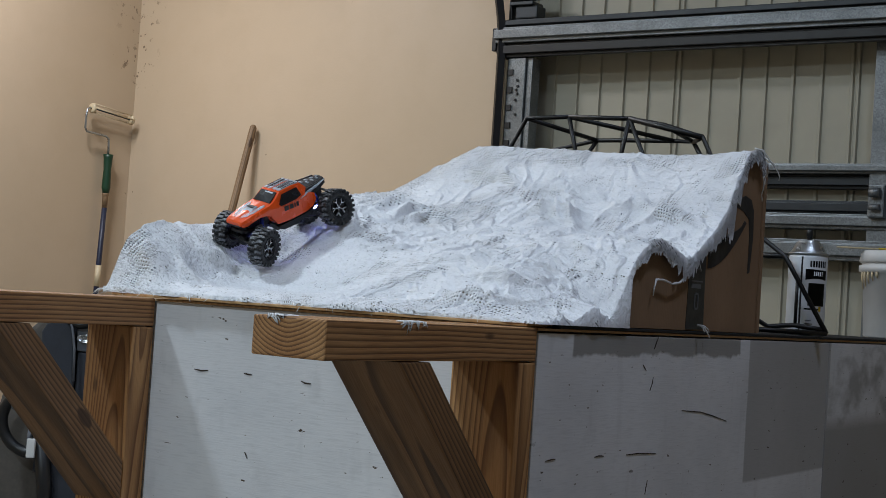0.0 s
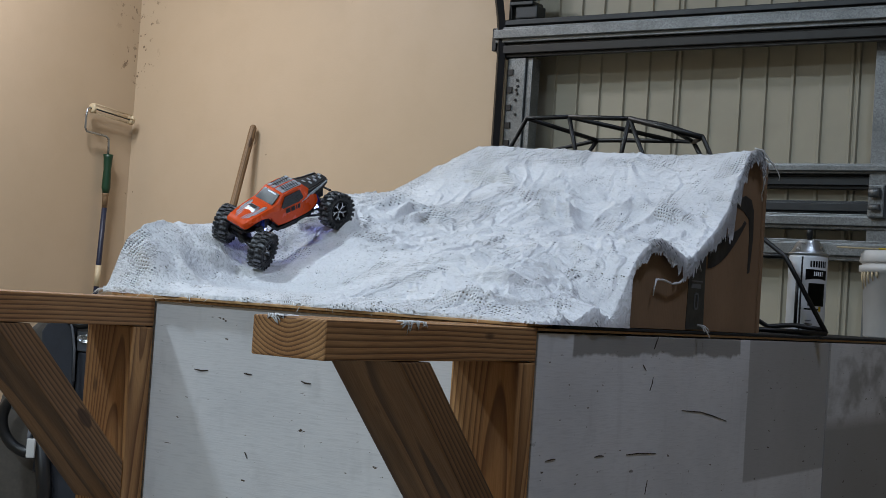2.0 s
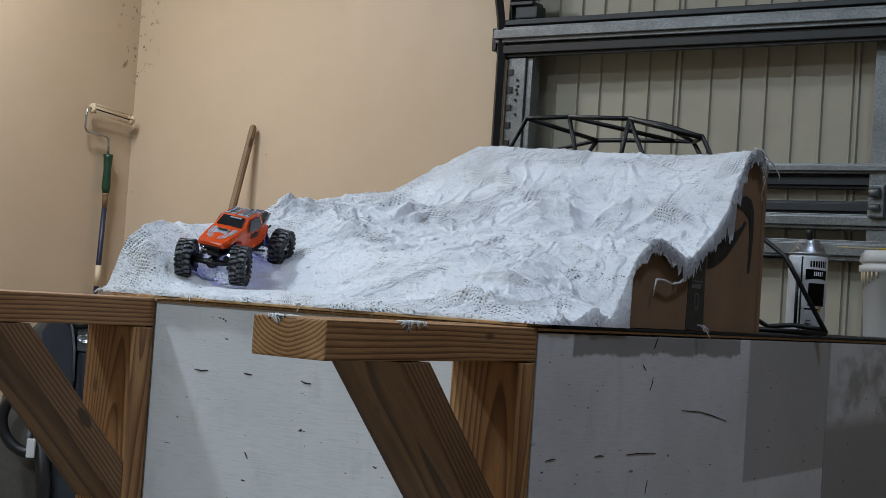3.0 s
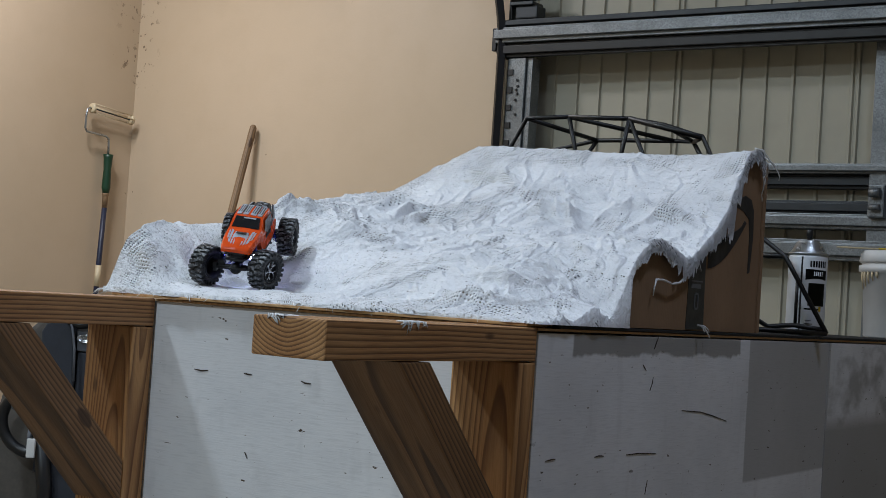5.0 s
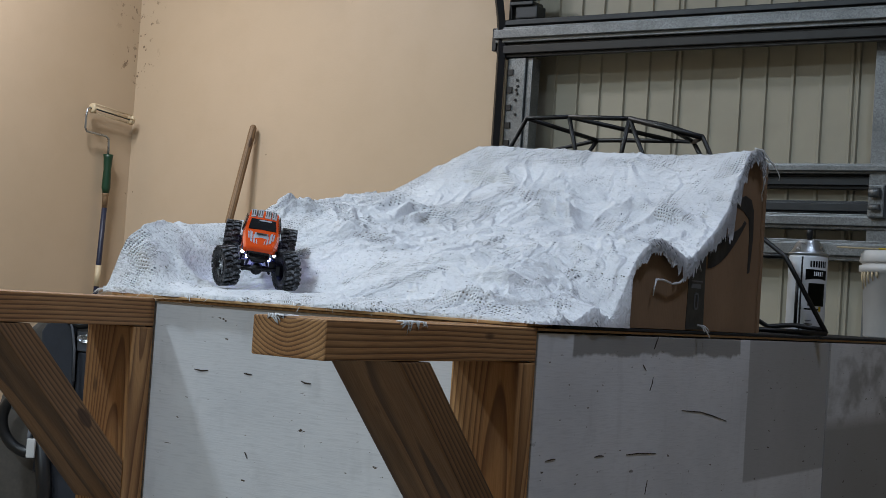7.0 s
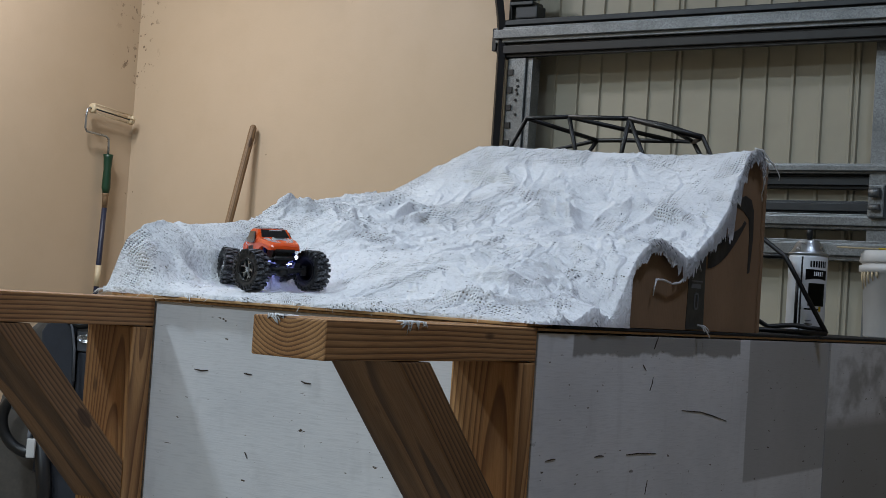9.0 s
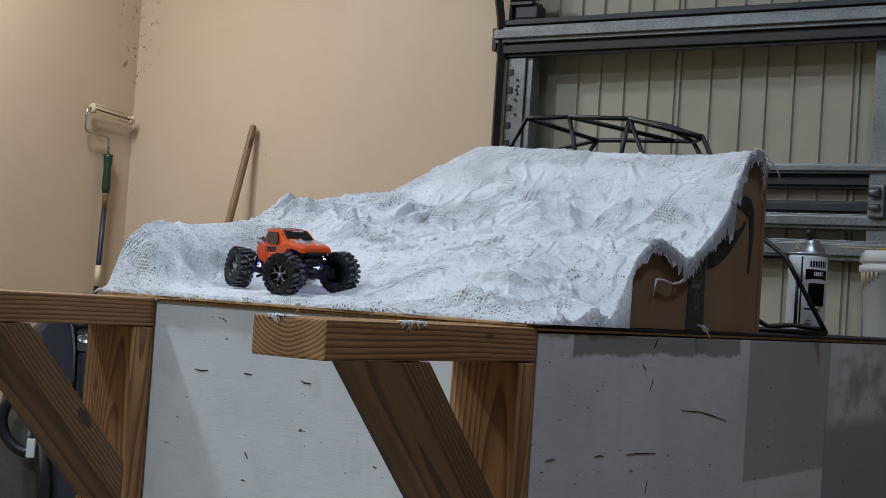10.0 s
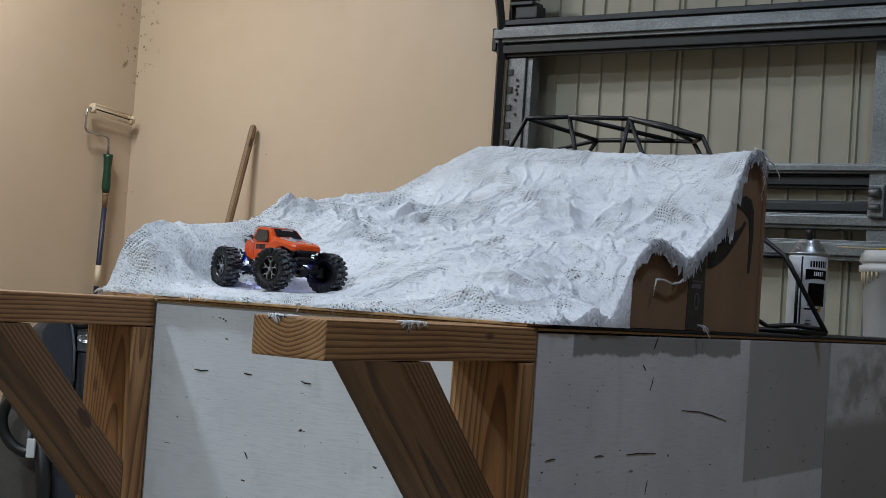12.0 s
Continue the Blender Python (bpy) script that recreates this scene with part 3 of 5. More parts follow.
def relief(x, y):
    """Lumps, sharp folds and crumpled edges of the plaster cloth."""
    p = Vector((x, y, 0))
    r = 0.0055 * noise.fractal(p * 13, 0.9, 2.1, 3) + 0.0014 * noise.fractal(p * 55 + Vector((3, 1, 0)), 0.7, 2.0, 4)
    q = p + noise.noise_vector(p * 16) * 0.035
    for k, (scale, high) in enumerate(((11, 0.0085), (24, 0.0044), (47, 0.0020))):
        fold = 1 - abs(noise.noise(Vector((q.x * scale, q.y * scale * 1.5, 5.0 + k))))
        gate = max(0.0, min(1.0, 1.6 * noise.noise(Vector((x * 7, y * 7, 20.0 + k))) + 0.5))
        r += high * gate * max(0.0, (fold - 0.86) / 0.14) ** 1.5
    # hems of overlapping strips of cloth
    for k, (scale, high) in enumerate(((5.0, 0.0042), (9.0, 0.0026))):
        w_ = 2.2 * noise.fractal(Vector((q.x * scale, q.y * scale * 1.3, 31.0 + k)), 1.0, 2.0, 3)
        f = w_ - math.floor(w_)
        r += high * ((f if f < 0.93 else (1.0 - f) / 0.07 * 0.93) - 0.55)
    edge = min(1.0, max(0.0, y / 0.06)) * 0.75 + 0.25
    top = 1 - 0.55 * max(0.0, min(1.0, (y - 0.58) / 0.05))
    worn = 1 - 0.6 * max(0.0, min(1.0, (-0.30 - x) / 0.08)) * max(0.0, min(1.0, (0.30 - y) / 0.08))
    r *= edge * worn * top
    for c, ca, sa, ln, h in TUCKS:
        dx, dy = x - c.x, y - c.y
        if abs(dx) > 0.10 or abs(dy) > 0.10:
            continue
        u, v = dx * ca + dy * sa, -dx * sa + dy * ca
        v += 0.010 * noise.noise(Vector((u * 45, c.x * 99, 1.0))) + 8.0 * u * u * (1 if c.y > 0.3 else -1)
        r += 2.0 * h * math.exp(-(u / ln) ** 2) * math.exp(-(v / (0.020 if v > 0 else 0.0026)) ** 2)
    return r


def course():
    c = thing("crawler_course", pose(0, 0, T), "white plaster gauze hill over a cardboard box", "obstacle course")
    nx, ny = 420, 390
    verts, faces = [], []
    for j in range(ny + 1):
        y0 = -0.008 + 0.652 * j / ny
        for i in range(nx + 1):
            x = -0.705 + 0.708 * i / nx
            wob = 0.010 * noise.noise(Vector((x * 16, 0.3, 0))) + 0.004 * noise.noise(Vector((x * 70, 2.0, 0)))
            y = y0 + wob * max(0.0, 1 - j / 34)
            wx = 0.0025 * noise.noise(Vector((y * 40, 9.0, 0))) * (max(0.0, 1 - i / 20) + max(0.0, (i - nx + 14) / 14))
            verts.append((x + wx, y, max(0.007, ground(x, y) + relief(x, y))))
    for j in range(ny):
        for i in range(nx):
            a = j * (nx + 1) + i
            faces.append((a, a + 1, a + nx + 2, a + nx + 1))
    # skirt turned down at the rim, and an under side
    rim = [i for i in range(nx + 1)] + [j * (nx + 1) + nx for j in range(1, ny + 1)] + [ny * (nx + 1) + i for i in range(nx - 1, -1, -1)] + [j * (nx + 1) for j in range(ny - 1, 0, -1)]
    base = len(verts)
    for v in rim:
        x, y, z = verts[v]
        on_box = x > -0.02 and y > 0.225
        drop = (0.010 + 0.020 * abs(noise.noise(Vector((x * 60, y * 22, 4)))) + 0.008 * abs(noise.noise(Vector((0, y * 160, 7))))) if on_box else z - 0.004
        verts.append((x + (0.002 if x > -0.02 else 0.0), y, z - drop))
    for k in range(len(rim)):
        k2 = (k + 1) % len(rim)
        faces.append((rim[k], base + k, base + k2, rim[k2]))
    me = bpy.data.meshes.new("plaster_shell")
    me.from_pydata(verts, [], faces)
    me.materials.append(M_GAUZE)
    me.polygons.foreach_set("use_smooth", [True] * len(me.polygons))
    ob = new("plaster_shell", me)
    ob.parent = c
    tagged(ob, "crusted white plaster gauze shell")
    # cardboard side, cut along the hill
    o = [(0.234, 0.005), (0.676, 0.005), (0.676, 0.262), (0.66, 0.285)]
    ys = [0.64 - 0.406 * k / 40 for k in range(41)]
    o += [(y, max(0.02, ground(-0.004, y) - 0.006)) for y in ys]
    part("box_side", bm_prism(bmesh.new(), o, -0.010, -0.003, 0.0, "X"), M_CARD, c, "brown cardboard box side")
    part("box_back", box((-0.70, 0.668, 0.005), (-0.011, 0.675, 0.20), 0.0), M_CARD, c, "brown cardboard box side")
    part("base_board", box((-0.685, -0.008, 0.0005), (-0.01, 0.66, 0.0042), 0.0008), M_PLY, c, "thin plywood base board")
    # print and tape on the cardboard
    def flat(o, x0=-0.0031, x1=-0.0022):
        return bm_prism(bmesh.new(), o, x0, x1, 0.0, "X")
    lower = [(0.478 + 0.135 * k / 12, 0.094 + 0.075 * (k / 12) ** 1.7) for k in range(13)]
    upper = [(0.606 - 0.128 * k / 12, 0.172 - 0.040 * (k / 12) ** 0.6) for k in range(13)]
    part("printed_curve", flat(lower + upper), M_DECAL, c, "black printed curve")
    o = [(0.560, 0.192), (0.580, 0.203), (0.604, 0.210), (0.628, 0.206), (0.640, 0.190), (0.643, 0.150), (0.636, 0.096), (0.628, 0.094), (0.628, 0.150), (0.622, 0.176), (0.600, 0.186)]
    part("printed_hook", flat(o), M_DECAL, c, "black printed hook")
    tape = part("tape", flat([(0.413, 0.006), (0.474, 0.007), (0.470, 0.112), (0.416, 0.100)], -0.0031, -0.0024), M_TAPE, c, "charcoal parcel tape")
    bm = bmesh.new()
    for z0, z1, y0, y1 in ((0.064, 0.070, 0.424, 0.456), (0.073, 0.075, 0.424, 0.462), (0.036, 0.056, 0.437, 0.440), (0.036, 0.056, 0.448, 0.451), (0.034, 0.037, 0.439, 0.449), (0.055, 0.058, 0.439, 0.449), (0.092, 0.106, 0.441, 0.444), (0.092, 0.106, 0.450, 0.453), (0.090, 0.093, 0.443, 0.451)):
        bm_box(bm, (-0.0024, y0, z0), (-0.0018, y1, z1))
    part("tape_mark", bm, M_GREYP, tape, "grey tape marks")
    part("box_edge", box((-0.010, 0.672, 0.005), (0.0005, 0.682, 0.262), 0.001), M_CARD, c, "brown cardboard corner")
    # loose threads and rags of gauze
    rnd = random.Random(11)
    def strand(p, d, length, droop, r=0.0006):
        pts, q, v = [], Vector(p), Vector(d).normalized()
        for k in range(9):
            pts.append(q.copy())
            v = (v + Vector((rnd.uniform(-0.35, 0.35), rnd.uniform(-0.35, 0.35), -droop))).normalized()
            q = q + v * (length / 8)
            q.z = max(q.z, 0.0015 if q.y > 0.0 and q.x < 0.0 else -0.06)
        return pts, [r * (1 - 0.06 * k) for k in range(9)]
    for k in range(46):
        x = -0.71 + 0.72 * rnd.random() ** 2.2
        pts, rs = strand((x, -0.004, 0.008), (rnd.choice((-1, 1)), rnd.uniform(-0.5, 0.0), rnd.uniform(-0.1, 0.25)), rnd.uniform(0.006, 0.024), 0.16, rnd.uniform(0.0004, 0.0010))
        part("thread", bm_tube(bmesh.new(), pts, rs, 5), M_STRAND, c)
    for k in range(16):
        y = rnd.uniform(0.01, 0.16)
        pts, rs = strand((-0.70, y, 0.02 + rnd.random() * 0.05), (-1, rnd.uniform(-1, 0.3), -0.2), rnd.uniform(0.01, 0.03), 0.3, 0.0008)
        part("thread", bm_tube(bmesh.new(), pts, rs, 5), M_STRAND, c)
    for k in range(15):
        y = 0.24 + 0.42 * rnd.random()
        z = ground(-0.002, y)
        pts, rs = strand((0.003, y, z - 0.004), (0.5, rnd.uniform(-0.4, 0.4), -0.7), rnd.uniform(0.008, 0.026), 0.35, rnd.uniform(0.0006, 0.0016))
        part("thread", bm_tube(bmesh.new(), pts, rs, 5), M_STRAND, c)
    for y, z, d, ln in ((0.615, 0.283, (0.6, 0.9, 0.0), 0.045), (0.625, 0.280, (0.5, 0.8, -0.3), 0.04), (0.655, 0.255, (0.1, 0.0, -1), 0.08), (0.64, 0.272, (0.5, 0.9, -0.1), 0.05), (0.645, 0.275, (0.7, 0.7, -0.5), 0.05), (0.655, 0.27, (0.4, 0.9, -0.7), 0.07), (0.44, 0.012, (0.7, 0.4, 0.3), 0.022), (0.45, 0.012, (0.7, -0.4, 0.1), 0.018), (0.46, 0.010, (0.7, 0.7, -0.2), 0.022)):
        pts, rs = strand((0.003, y, z), d, ln, 0.15, 0.0013)
        part("thread", bm_tube(bmesh.new(), pts, rs, 6), M_STRAND, c)
    hang = [(0.002, 0.398, 0.092), (0.004, 0.392, 0.080), (0.004, 0.372, 0.069), (0.005, 0.345, 0.066), (0.005, 0.318, 0.070), (0.004, 0.298, 0.070), (0.004, 0.292, 0.060), (0.004, 0.290, 0.048)]
    part("thread", bm_tube(bmesh.new(), hang, [0.0022, 0.0018, 0.0017, 0.0014, 0.0016, 0.0016, 0.0012, 0.0006], 6), M_STRAND, c, "loose twist of gauze")
    # the frayed hem over the box's side
    def hem(name, n, place, drop, out, material, label):
        rows_, bm = [], bmesh.new()
        for k in range(n + 1):
            x, y, z = place(k / n)
            d = drop(k / n) * (1 + 0.55 * noise.noise(Vector((k * 0.16, 0.0, 8.0))) + 0.55 * noise.noise(Vector((k * 0.55, 3.0, 8.0))))
            col_ = []
            for r_ in range(6):
                v = r_ / 5
                o = 0.0012 + 0.0030 * math.sin(v * 2.4) + 0.0022 * noise.noise(Vector((k * 0.22, v * 2.5, 2.0)))
                col_.append(bm.verts.new((x + out[0] * o, y + out[1] * o, z - max(0.002, d) * v)))
            rows_.append(col_)
        for a_, b_ in zip(rows_, rows_[1:]):
            for r_ in range(5):
                bm.faces.new((a_[r_], a_[r_ + 1], b_[r_ + 1], b_[r_])).smooth = True
        bmesh.ops.solidify(bm, geom=bm.faces[:], thickness=0.0011)
        part(name, bm, material, c, label)

    deep_y, deep = (0.236, 0.26, 0.33, 0.39, 0.43, 0.48, 0.515, 0.538, 0.552, 0.58, 0.63, 0.655), (0.012, 0.014, 0.018, 0.030, 0.020, 0.024, 0.034, 0.060, 0.040, 0.024, 0.022, 0.040)

    def on_box(u):
        y = 0.236 + 0.418 * u
        return 0.0028, y, ground(-0.002, y) + 0.004
    hem("gauze_hem", 260, on_box, lambda u: hermite(deep_y, deep, 0.236 + 0.418 * u), (1, 0), M_GAUZE, "ragged gauze hem hanging over the box")
    return c


course()


# ---- the crawler ----
WB, TRACK, WR = 0.142, 0.083, 0.028


def wheel_tyre():
    """Knobbly tyre, axis along local Y."""
    bm = bmesh.new()
    w = 0.0103
    prof = [(0.0165, -w * 0.86), (0.0185, -w), (0.0235, -w * 1.02), (0.0258, -w * 0.86), (0.0262, 0.0), (0.0258, w * 0.86), (0.0235, w * 1.02), (0.0185, w), (0.0165, w * 0.86), (0.0165, -w * 0.86)]
    bm_lathe(bm, prof, 40)
    rnd = random.Random(5)
    n = 22
    for k in range(n):
        a = 2 * math.pi * k / n
        for row, (y, wy, wa) in enumerate(((-0.0076, 0.0034, 0.0021), (-0.0024, 0.0025, 0.0024), (0.0028, 0.0025, 0.0024), (0.0078, 0.0034, 0.0021))):
            da = a + (math.pi / n if row in (1, 2) else 0) + (0.06 if row % 2 else -0.06) + rnd.uniform(-0.015, 0.015)
            m = Matrix.Rotation(da, 4, "Z") @ Matrix.Translation((0.0268, 0, y)) @ Matrix.Rotation(radians(14 if row in (0, 2) else -14), 4, "X")
            bm_box(bm, (-0.0022, -wa, -wy), (0.0014, wa, wy), 0.0005, m)
        for s in (-1, 1):   # side lugs
            m = Matrix.Rotation(a + 0.05, 4, "Z") @ Matrix.Translation((0.0247, 0, s * w * 0.98))
            bm_box(bm, (-0.0030, -0.0014, -0.0013), (0.0022, 0.0014, 0.0013), 0.0004, m)
    bmesh.ops.rotate(bm, verts=bm.verts, matrix=Matrix.Rotation(radians(-90), 3, "X"))
    return bm


def wheel_rim(sign):
    """Dished rim and the beadlock ring; sign: which way the outer face looks."""
    bm = bmesh.new()
    w = 0.0098
    prof = [(0.0166, -w), (0.0166, w), (0.0145, w * 1.04), (0.0142, w * 0.5), (0.0135, w * 0.2), (0.0, w * 0.15), (0.0, -w * 0.1), (0.012, -w * 0.1), (0.0135, -w), (0.0166, -w)]
    bm_lathe(bm, prof, 36)
    for k in range(12):
        a = 2 * math.pi * k / 12
        m = Matrix.Rotation(a, 4, "Z") @ Matrix.Translation((0.0155, 0, w * 1.05))
        bm_lathe(bm, [(0.0, 0.0008), (0.0007, 0.0008), (0.0008, 0.0)], 6, m)
    bmesh.ops.rotate(bm, verts=bm.verts, matrix=Matrix.Rotation(radians(-90 * sign), 3, "X"))
    return bm


def wheel_spokes(sign):
    bm = bmesh.new()
    for k in range(5):
        m = Matrix.Rotation(2 * math.pi * k / 5, 4, "Z")
        bm_prism(bm, [(0.0030, -0.0006), (0.0092, -0.0007), (0.0092, 0.0007), (0.0030, 0.0006)], 0.0050, 0.0072, 0.0002, "Z", m)
        for s in (-1, 1):
            o = [(0.0086, s * -0.0002), (0.0094, s * 0.0002), (0.0141, s * 0.0040), (0.0141, s * 0.0054), (0.0082, s * 0.0011)]
            bm_prism(bm, o, 0.0050, 0.0074, 0.0002, "Z", m)
    bm_lathe(bm, [(0.0, 0.0090), (0.0018, 0.0090), (0.0021, 0.0078), (0.0032, 0.0066), (0.0032, 0.004)], 12)
    bmesh.ops.rotate(bm, verts=bm.verts, matrix=Matrix.Rotation(radians(-90 * sign), 3, "X"))
    return bm


def shell(bm, stations, cap=True, smooth=False):
    """Skins a row of closed sections, each a list of (x, y, z), all of one length."""
    rings = [[bm.verts.new(p) for p in s] for s in stations]
    n = len(rings[0])
    for a, b in zip(rings, rings[1:]):
        for k in range(n):
            f = bm.faces.new((a[k], a[(k + 1) % n], b[(k + 1) % n], b[k]))
            f.smooth = smooth
    if cap:
        bm.faces.new(rings[0][::-1])
        bm.faces.new(rings[-1])
    return bm


def quad_plate(bm, pts, lift=0.0006, thick=0.0009):
    """A thin plate on a plane outline, set proud of it along its normal."""
    ps = [Vector(p) for p in pts]
    nrm = (ps[1] - ps[0]).cross(ps[-1] - ps[0]).normalized()
    a = [bm.verts.new(p + nrm * lift) for p in ps]
    b = [bm.verts.new(p - nrm * thick) for p in ps]
    bm.faces.new(a)
    bm.faces.new(b[::-1])
    for k in range(len(ps)):
        k2 = (k + 1) % len(ps)
        bm.faces.new((a[k], b[k], b[k2], a[k2]))
    return bm


# body lines: x along the car, half width, height
NOSE, COWL, VISOR, ROOF, TAIL = (0.084, 0.0155, 0.0670), (0.034, 0.0215, 0.0800), (0.014, 0.0190, 0.0945), (-0.026, 0.0180, 0.0960), (-0.083, 0.0150, 0.0860)


def lerp3(a, b, t):
    return tuple(a[i] + (b[i] - a[i]) * t for i in range(3))


def crawler():
    c = thing("toy_crawler", pose(0, 0, T), "small orange radio-controlled rock crawler with knobbly black tyres", "toy car")
    # cab and bonnet
    def section(x, wt, zt, wm, zm, zb):
        return [(x, -wm, zb), (x, -wm, zm), (x, -wt, zt), (x, 0, zt + 0.0012), (x, wt, zt), (x, wm, zm), (x, wm, zb), (x, 0, zb)]
    bm = bmesh.new()
    shell(bm, [section(0.0885, 0.0140, 0.0690, 0.0155, 0.0680, 0.0660), section(0.0865, 0.0165, 0.0715, 0.0180, 0.0690, 0.0640),
               section(0.0800, 0.0180, 0.0735, 0.0200, 0.0700, 0.0640), section(0.0690, 0.0190, 0.0760, 0.0215, 0.0715, 0.0675), section(0.0560, 0.0202, 0.0785, 0.0225, 0.0740, 0.0700),
               section(0.0440, 0.0210, 0.0805, 0.0230, 0.0755, 0.0685), section(0.036, 0.0212, 0.0815, 0.0232, 0.0765, 0.0640)])
    hood = part("bonnet", bm, M_ORANGE, c, "orange bonnet")
    bm = bmesh.new()
    cab = [section(0.037, 0.0210, 0.0812, 0.0232, 0.0755, 0.0620), section(0.028, 0.0208, 0.0840, 0.0238, 0.0740, 0.0500),
           section(0.014, 0.0190, 0.0945, 0.0240, 0.0735, 0.0490), section(-0.010, 0.0188, 0.0965, 0.0240, 0.0745, 0.0495),
           section(-0.026, 0.0182, 0.0955, 0.0236, 0.0755, 0.0505), section(-0.036, 0.0178, 0.0860, 0.0228, 0.0745, 0.0520)]
    shell(bm, cab)
    part("cab", bm, M_ORANGE, c, "orange cab shell")
    bm = bmesh.new()
    bed = [section(-0.034, 0.0175, 0.0850, 0.0222, 0.0745, 0.0600), section(-0.055, 0.0170, 0.0835, 0.0200, 0.0755, 0.0680), section(-0.080, 0.0150, 0.0845, 0.0180, 0.0800, 0.0760)]
    shell(bm, bed)
    part("rear_deck", bm, M_DECAL, c, "black rear deck")
    # glass
    def front(u, v):   # on the windscreen: u across, v up
        x, z = 0.0352 - 0.0200 * v, 0.0812 + 0.0128 * v
        return (x, u * (0.0195 - 0.0022 * v), z)
    bm = bmesh.new()
    quad_plate(bm, [front(-0.92, 0.12), front(0.92, 0.12), front(0.9, 0.95), front(-0.9, 0.95)], 0.0012)
    part("windscreen", bm, M_WINDOW, c, "dark smoked windscreen")
    bm = bmesh.new()
    quad_plate(bm, [front(-0.30, 0.80), front(0.62, 0.80), front(0.62, 0.90), front(-0.30, 0.90)], 0.0016, 0.0002)
    part("visor_strip", bm, M_SILVER, c, "pale visor strip")
    for s in (-1, 1):
        def side(x, z, out=0.0):
            k = (z - 0.0740) / 0.0215
            return (x, s * (0.0243 - 0.0050 * max(0, k) + out), z)
        o = [side(0.0215, 0.0785), side(0.0125, 0.0912), side(-0.0160, 0.0925), side(-0.0205, 0.0800), side(-0.010, 0.0765), side(0.0190, 0.0755)]
        bm = bmesh.new()
        quad_plate(bm, o if s > 0 else o[::-1], -0.0001 if s > 0 else -0.0001, 0.0012)
        for v in bm.verts:
            v.co.y += s * 0.0010
        part("side_window", bm, M_WINDOW, c, "dark smoked side window")
        # rear quarter fin: orange ahead, silver flash behind
        o = [(-0.030, 0.0800), (-0.046, 0.0765), (-0.062, 0.0785), (-0.079, 0.0825), (-0.077, 0.0850), (-0.056, 0.0838), (-0.036, 0.0848)]
        bm = bm_prism(bmesh.new(), o, s * 0.0195, s * 0.0228, 0.0006, "Y")
        fin = part("rear_fin", bm, M_DECAL, c, "black rear quarter panel")
        o = [(-0.018, 0.0735), (-0.040, 0.0775), (-0.060, 0.0800), (-0.0765, 0.0838), (-0.0755, 0.0846), (-0.058, 0.0826), (-0.036, 0.0812)]
        part("flash", bm_prism(bmesh.new(), o, s * 0.0222, s * 0.0250, 0.0002, "Y"), M_SILVER, fin, "silver flash")
        o = [(-0.020, 0.0505), (-0.040, 0.0550), (-0.048, 0.0640), (-0.046, 0.0745), (-0.034, 0.0790), (-0.020, 0.0770)]
        part("rear_quarter", bm_prism(bmesh.new(), o, s * 0.0205, s * 0.0244, 0.0006, "Y"), M_ORANGE, c)
        # door writing as bars
        bm = bmesh.new()
        for k, (x0, x1) in enumerate(((0.013, 0.005), (0.003, -0.004), (-0.006, -0.008), (-0.010, -0.014))):
            bm_box(bm, (x1, s * 0.0240 - 0.0004, 0.0650), (x0, s * 0.0240 + 0.0006, 0.0720))
        part("door_mark", bm, M_DECAL, c, "black door mark")
        # sill and chassis rail
        bm = bm_prism(bmesh.new(), [(0.030, 0.0400), (-0.034, 0.0430), (-0.048, 0.0560), (-0.030, 0.0480), (0.028, 0.0450), (0.040, 0.0560), (0.043, 0.0540)], s * 0.0165, s * 0.0225, 0.0008, "Y")
        part("rock_slider", bm, M_PLASTIC, c, "black plastic rock slider")
        # stripes on the bonnet and roof
        bm = bmesh.new()
        for y0, y1, x0, x1 in ((0.0085, 0.0105, 0.080, 0.050), (0.0120, 0.0150, 0.076, 0.040), (0.0160, 0.0178, 0.066, 0.042), (0.0050, 0.0066, 0.081, 0.064)):
            def hood_at(x, y):
                t = (x - 0.036) / 0.046
                return (x, s * y * (1 - 0.15 * t), 0.0823 - 0.0090 * t)
            o = [hood_at(x0, y0), hood_at(x0 - 0.004, y1), hood_at(x1, y1), hood_at(x1 + 0.004, y0)]
            quad_plate(bm, o if s < 0 else o[::-1], 0.0005, 0.0010)
        part("bonnet_stripe", bm, M_SILVER, c, "silver flame stripe")
        bm = bmesh.new()
        for y0, y1 in ((0.0015, 0.0085), (0.0105, 0.0165)):
            o = [(0.012, s * y0, 0.0956), (0.012, s * y1, 0.0948), (-0.024, s * y1, 0.0966), (-0.024, s * y0, 0.0974)]
            quad_plate(bm, o if s < 0 else o[::-1], 0.0010, 0.0012)
        part("roof_panel", bm, M_SILVER, c, "grey striped roof panel")
        bm = bmesh.new()
        for k in range(5):
            y0 = 0.0025 + 0.0030 * k
            o = [(0.006, s * y0, 0.0966), (0.006, s * (y0 + 0.0011), 0.0964), (-0.020, s * (y0 + 0.0011), 0.0976), (-0.020, s * y0, 0.0978)]
            quad_plate(bm, o if s < 0 else o[::-1], 0.0014, 0.0006)
        part("roof_rib", bm, M_DECAL, c, "dark roof rib lines")
        # lamps, sunk in deep bowls
        at = Matrix.Translation((0.0600, s * 0.0205, 0.0560)) @ Matrix.Rotation(radians(90), 4, "Y")
        lamp = part("headlight", bm_lathe(bmesh.new(), [(0.0, 0.0016), (0.0018, 0.0012), (0.0026, 0.0), (0.0024, -0.002), (0.0, -0.002)], 14, at), M_LED, c, "lit white headlight")
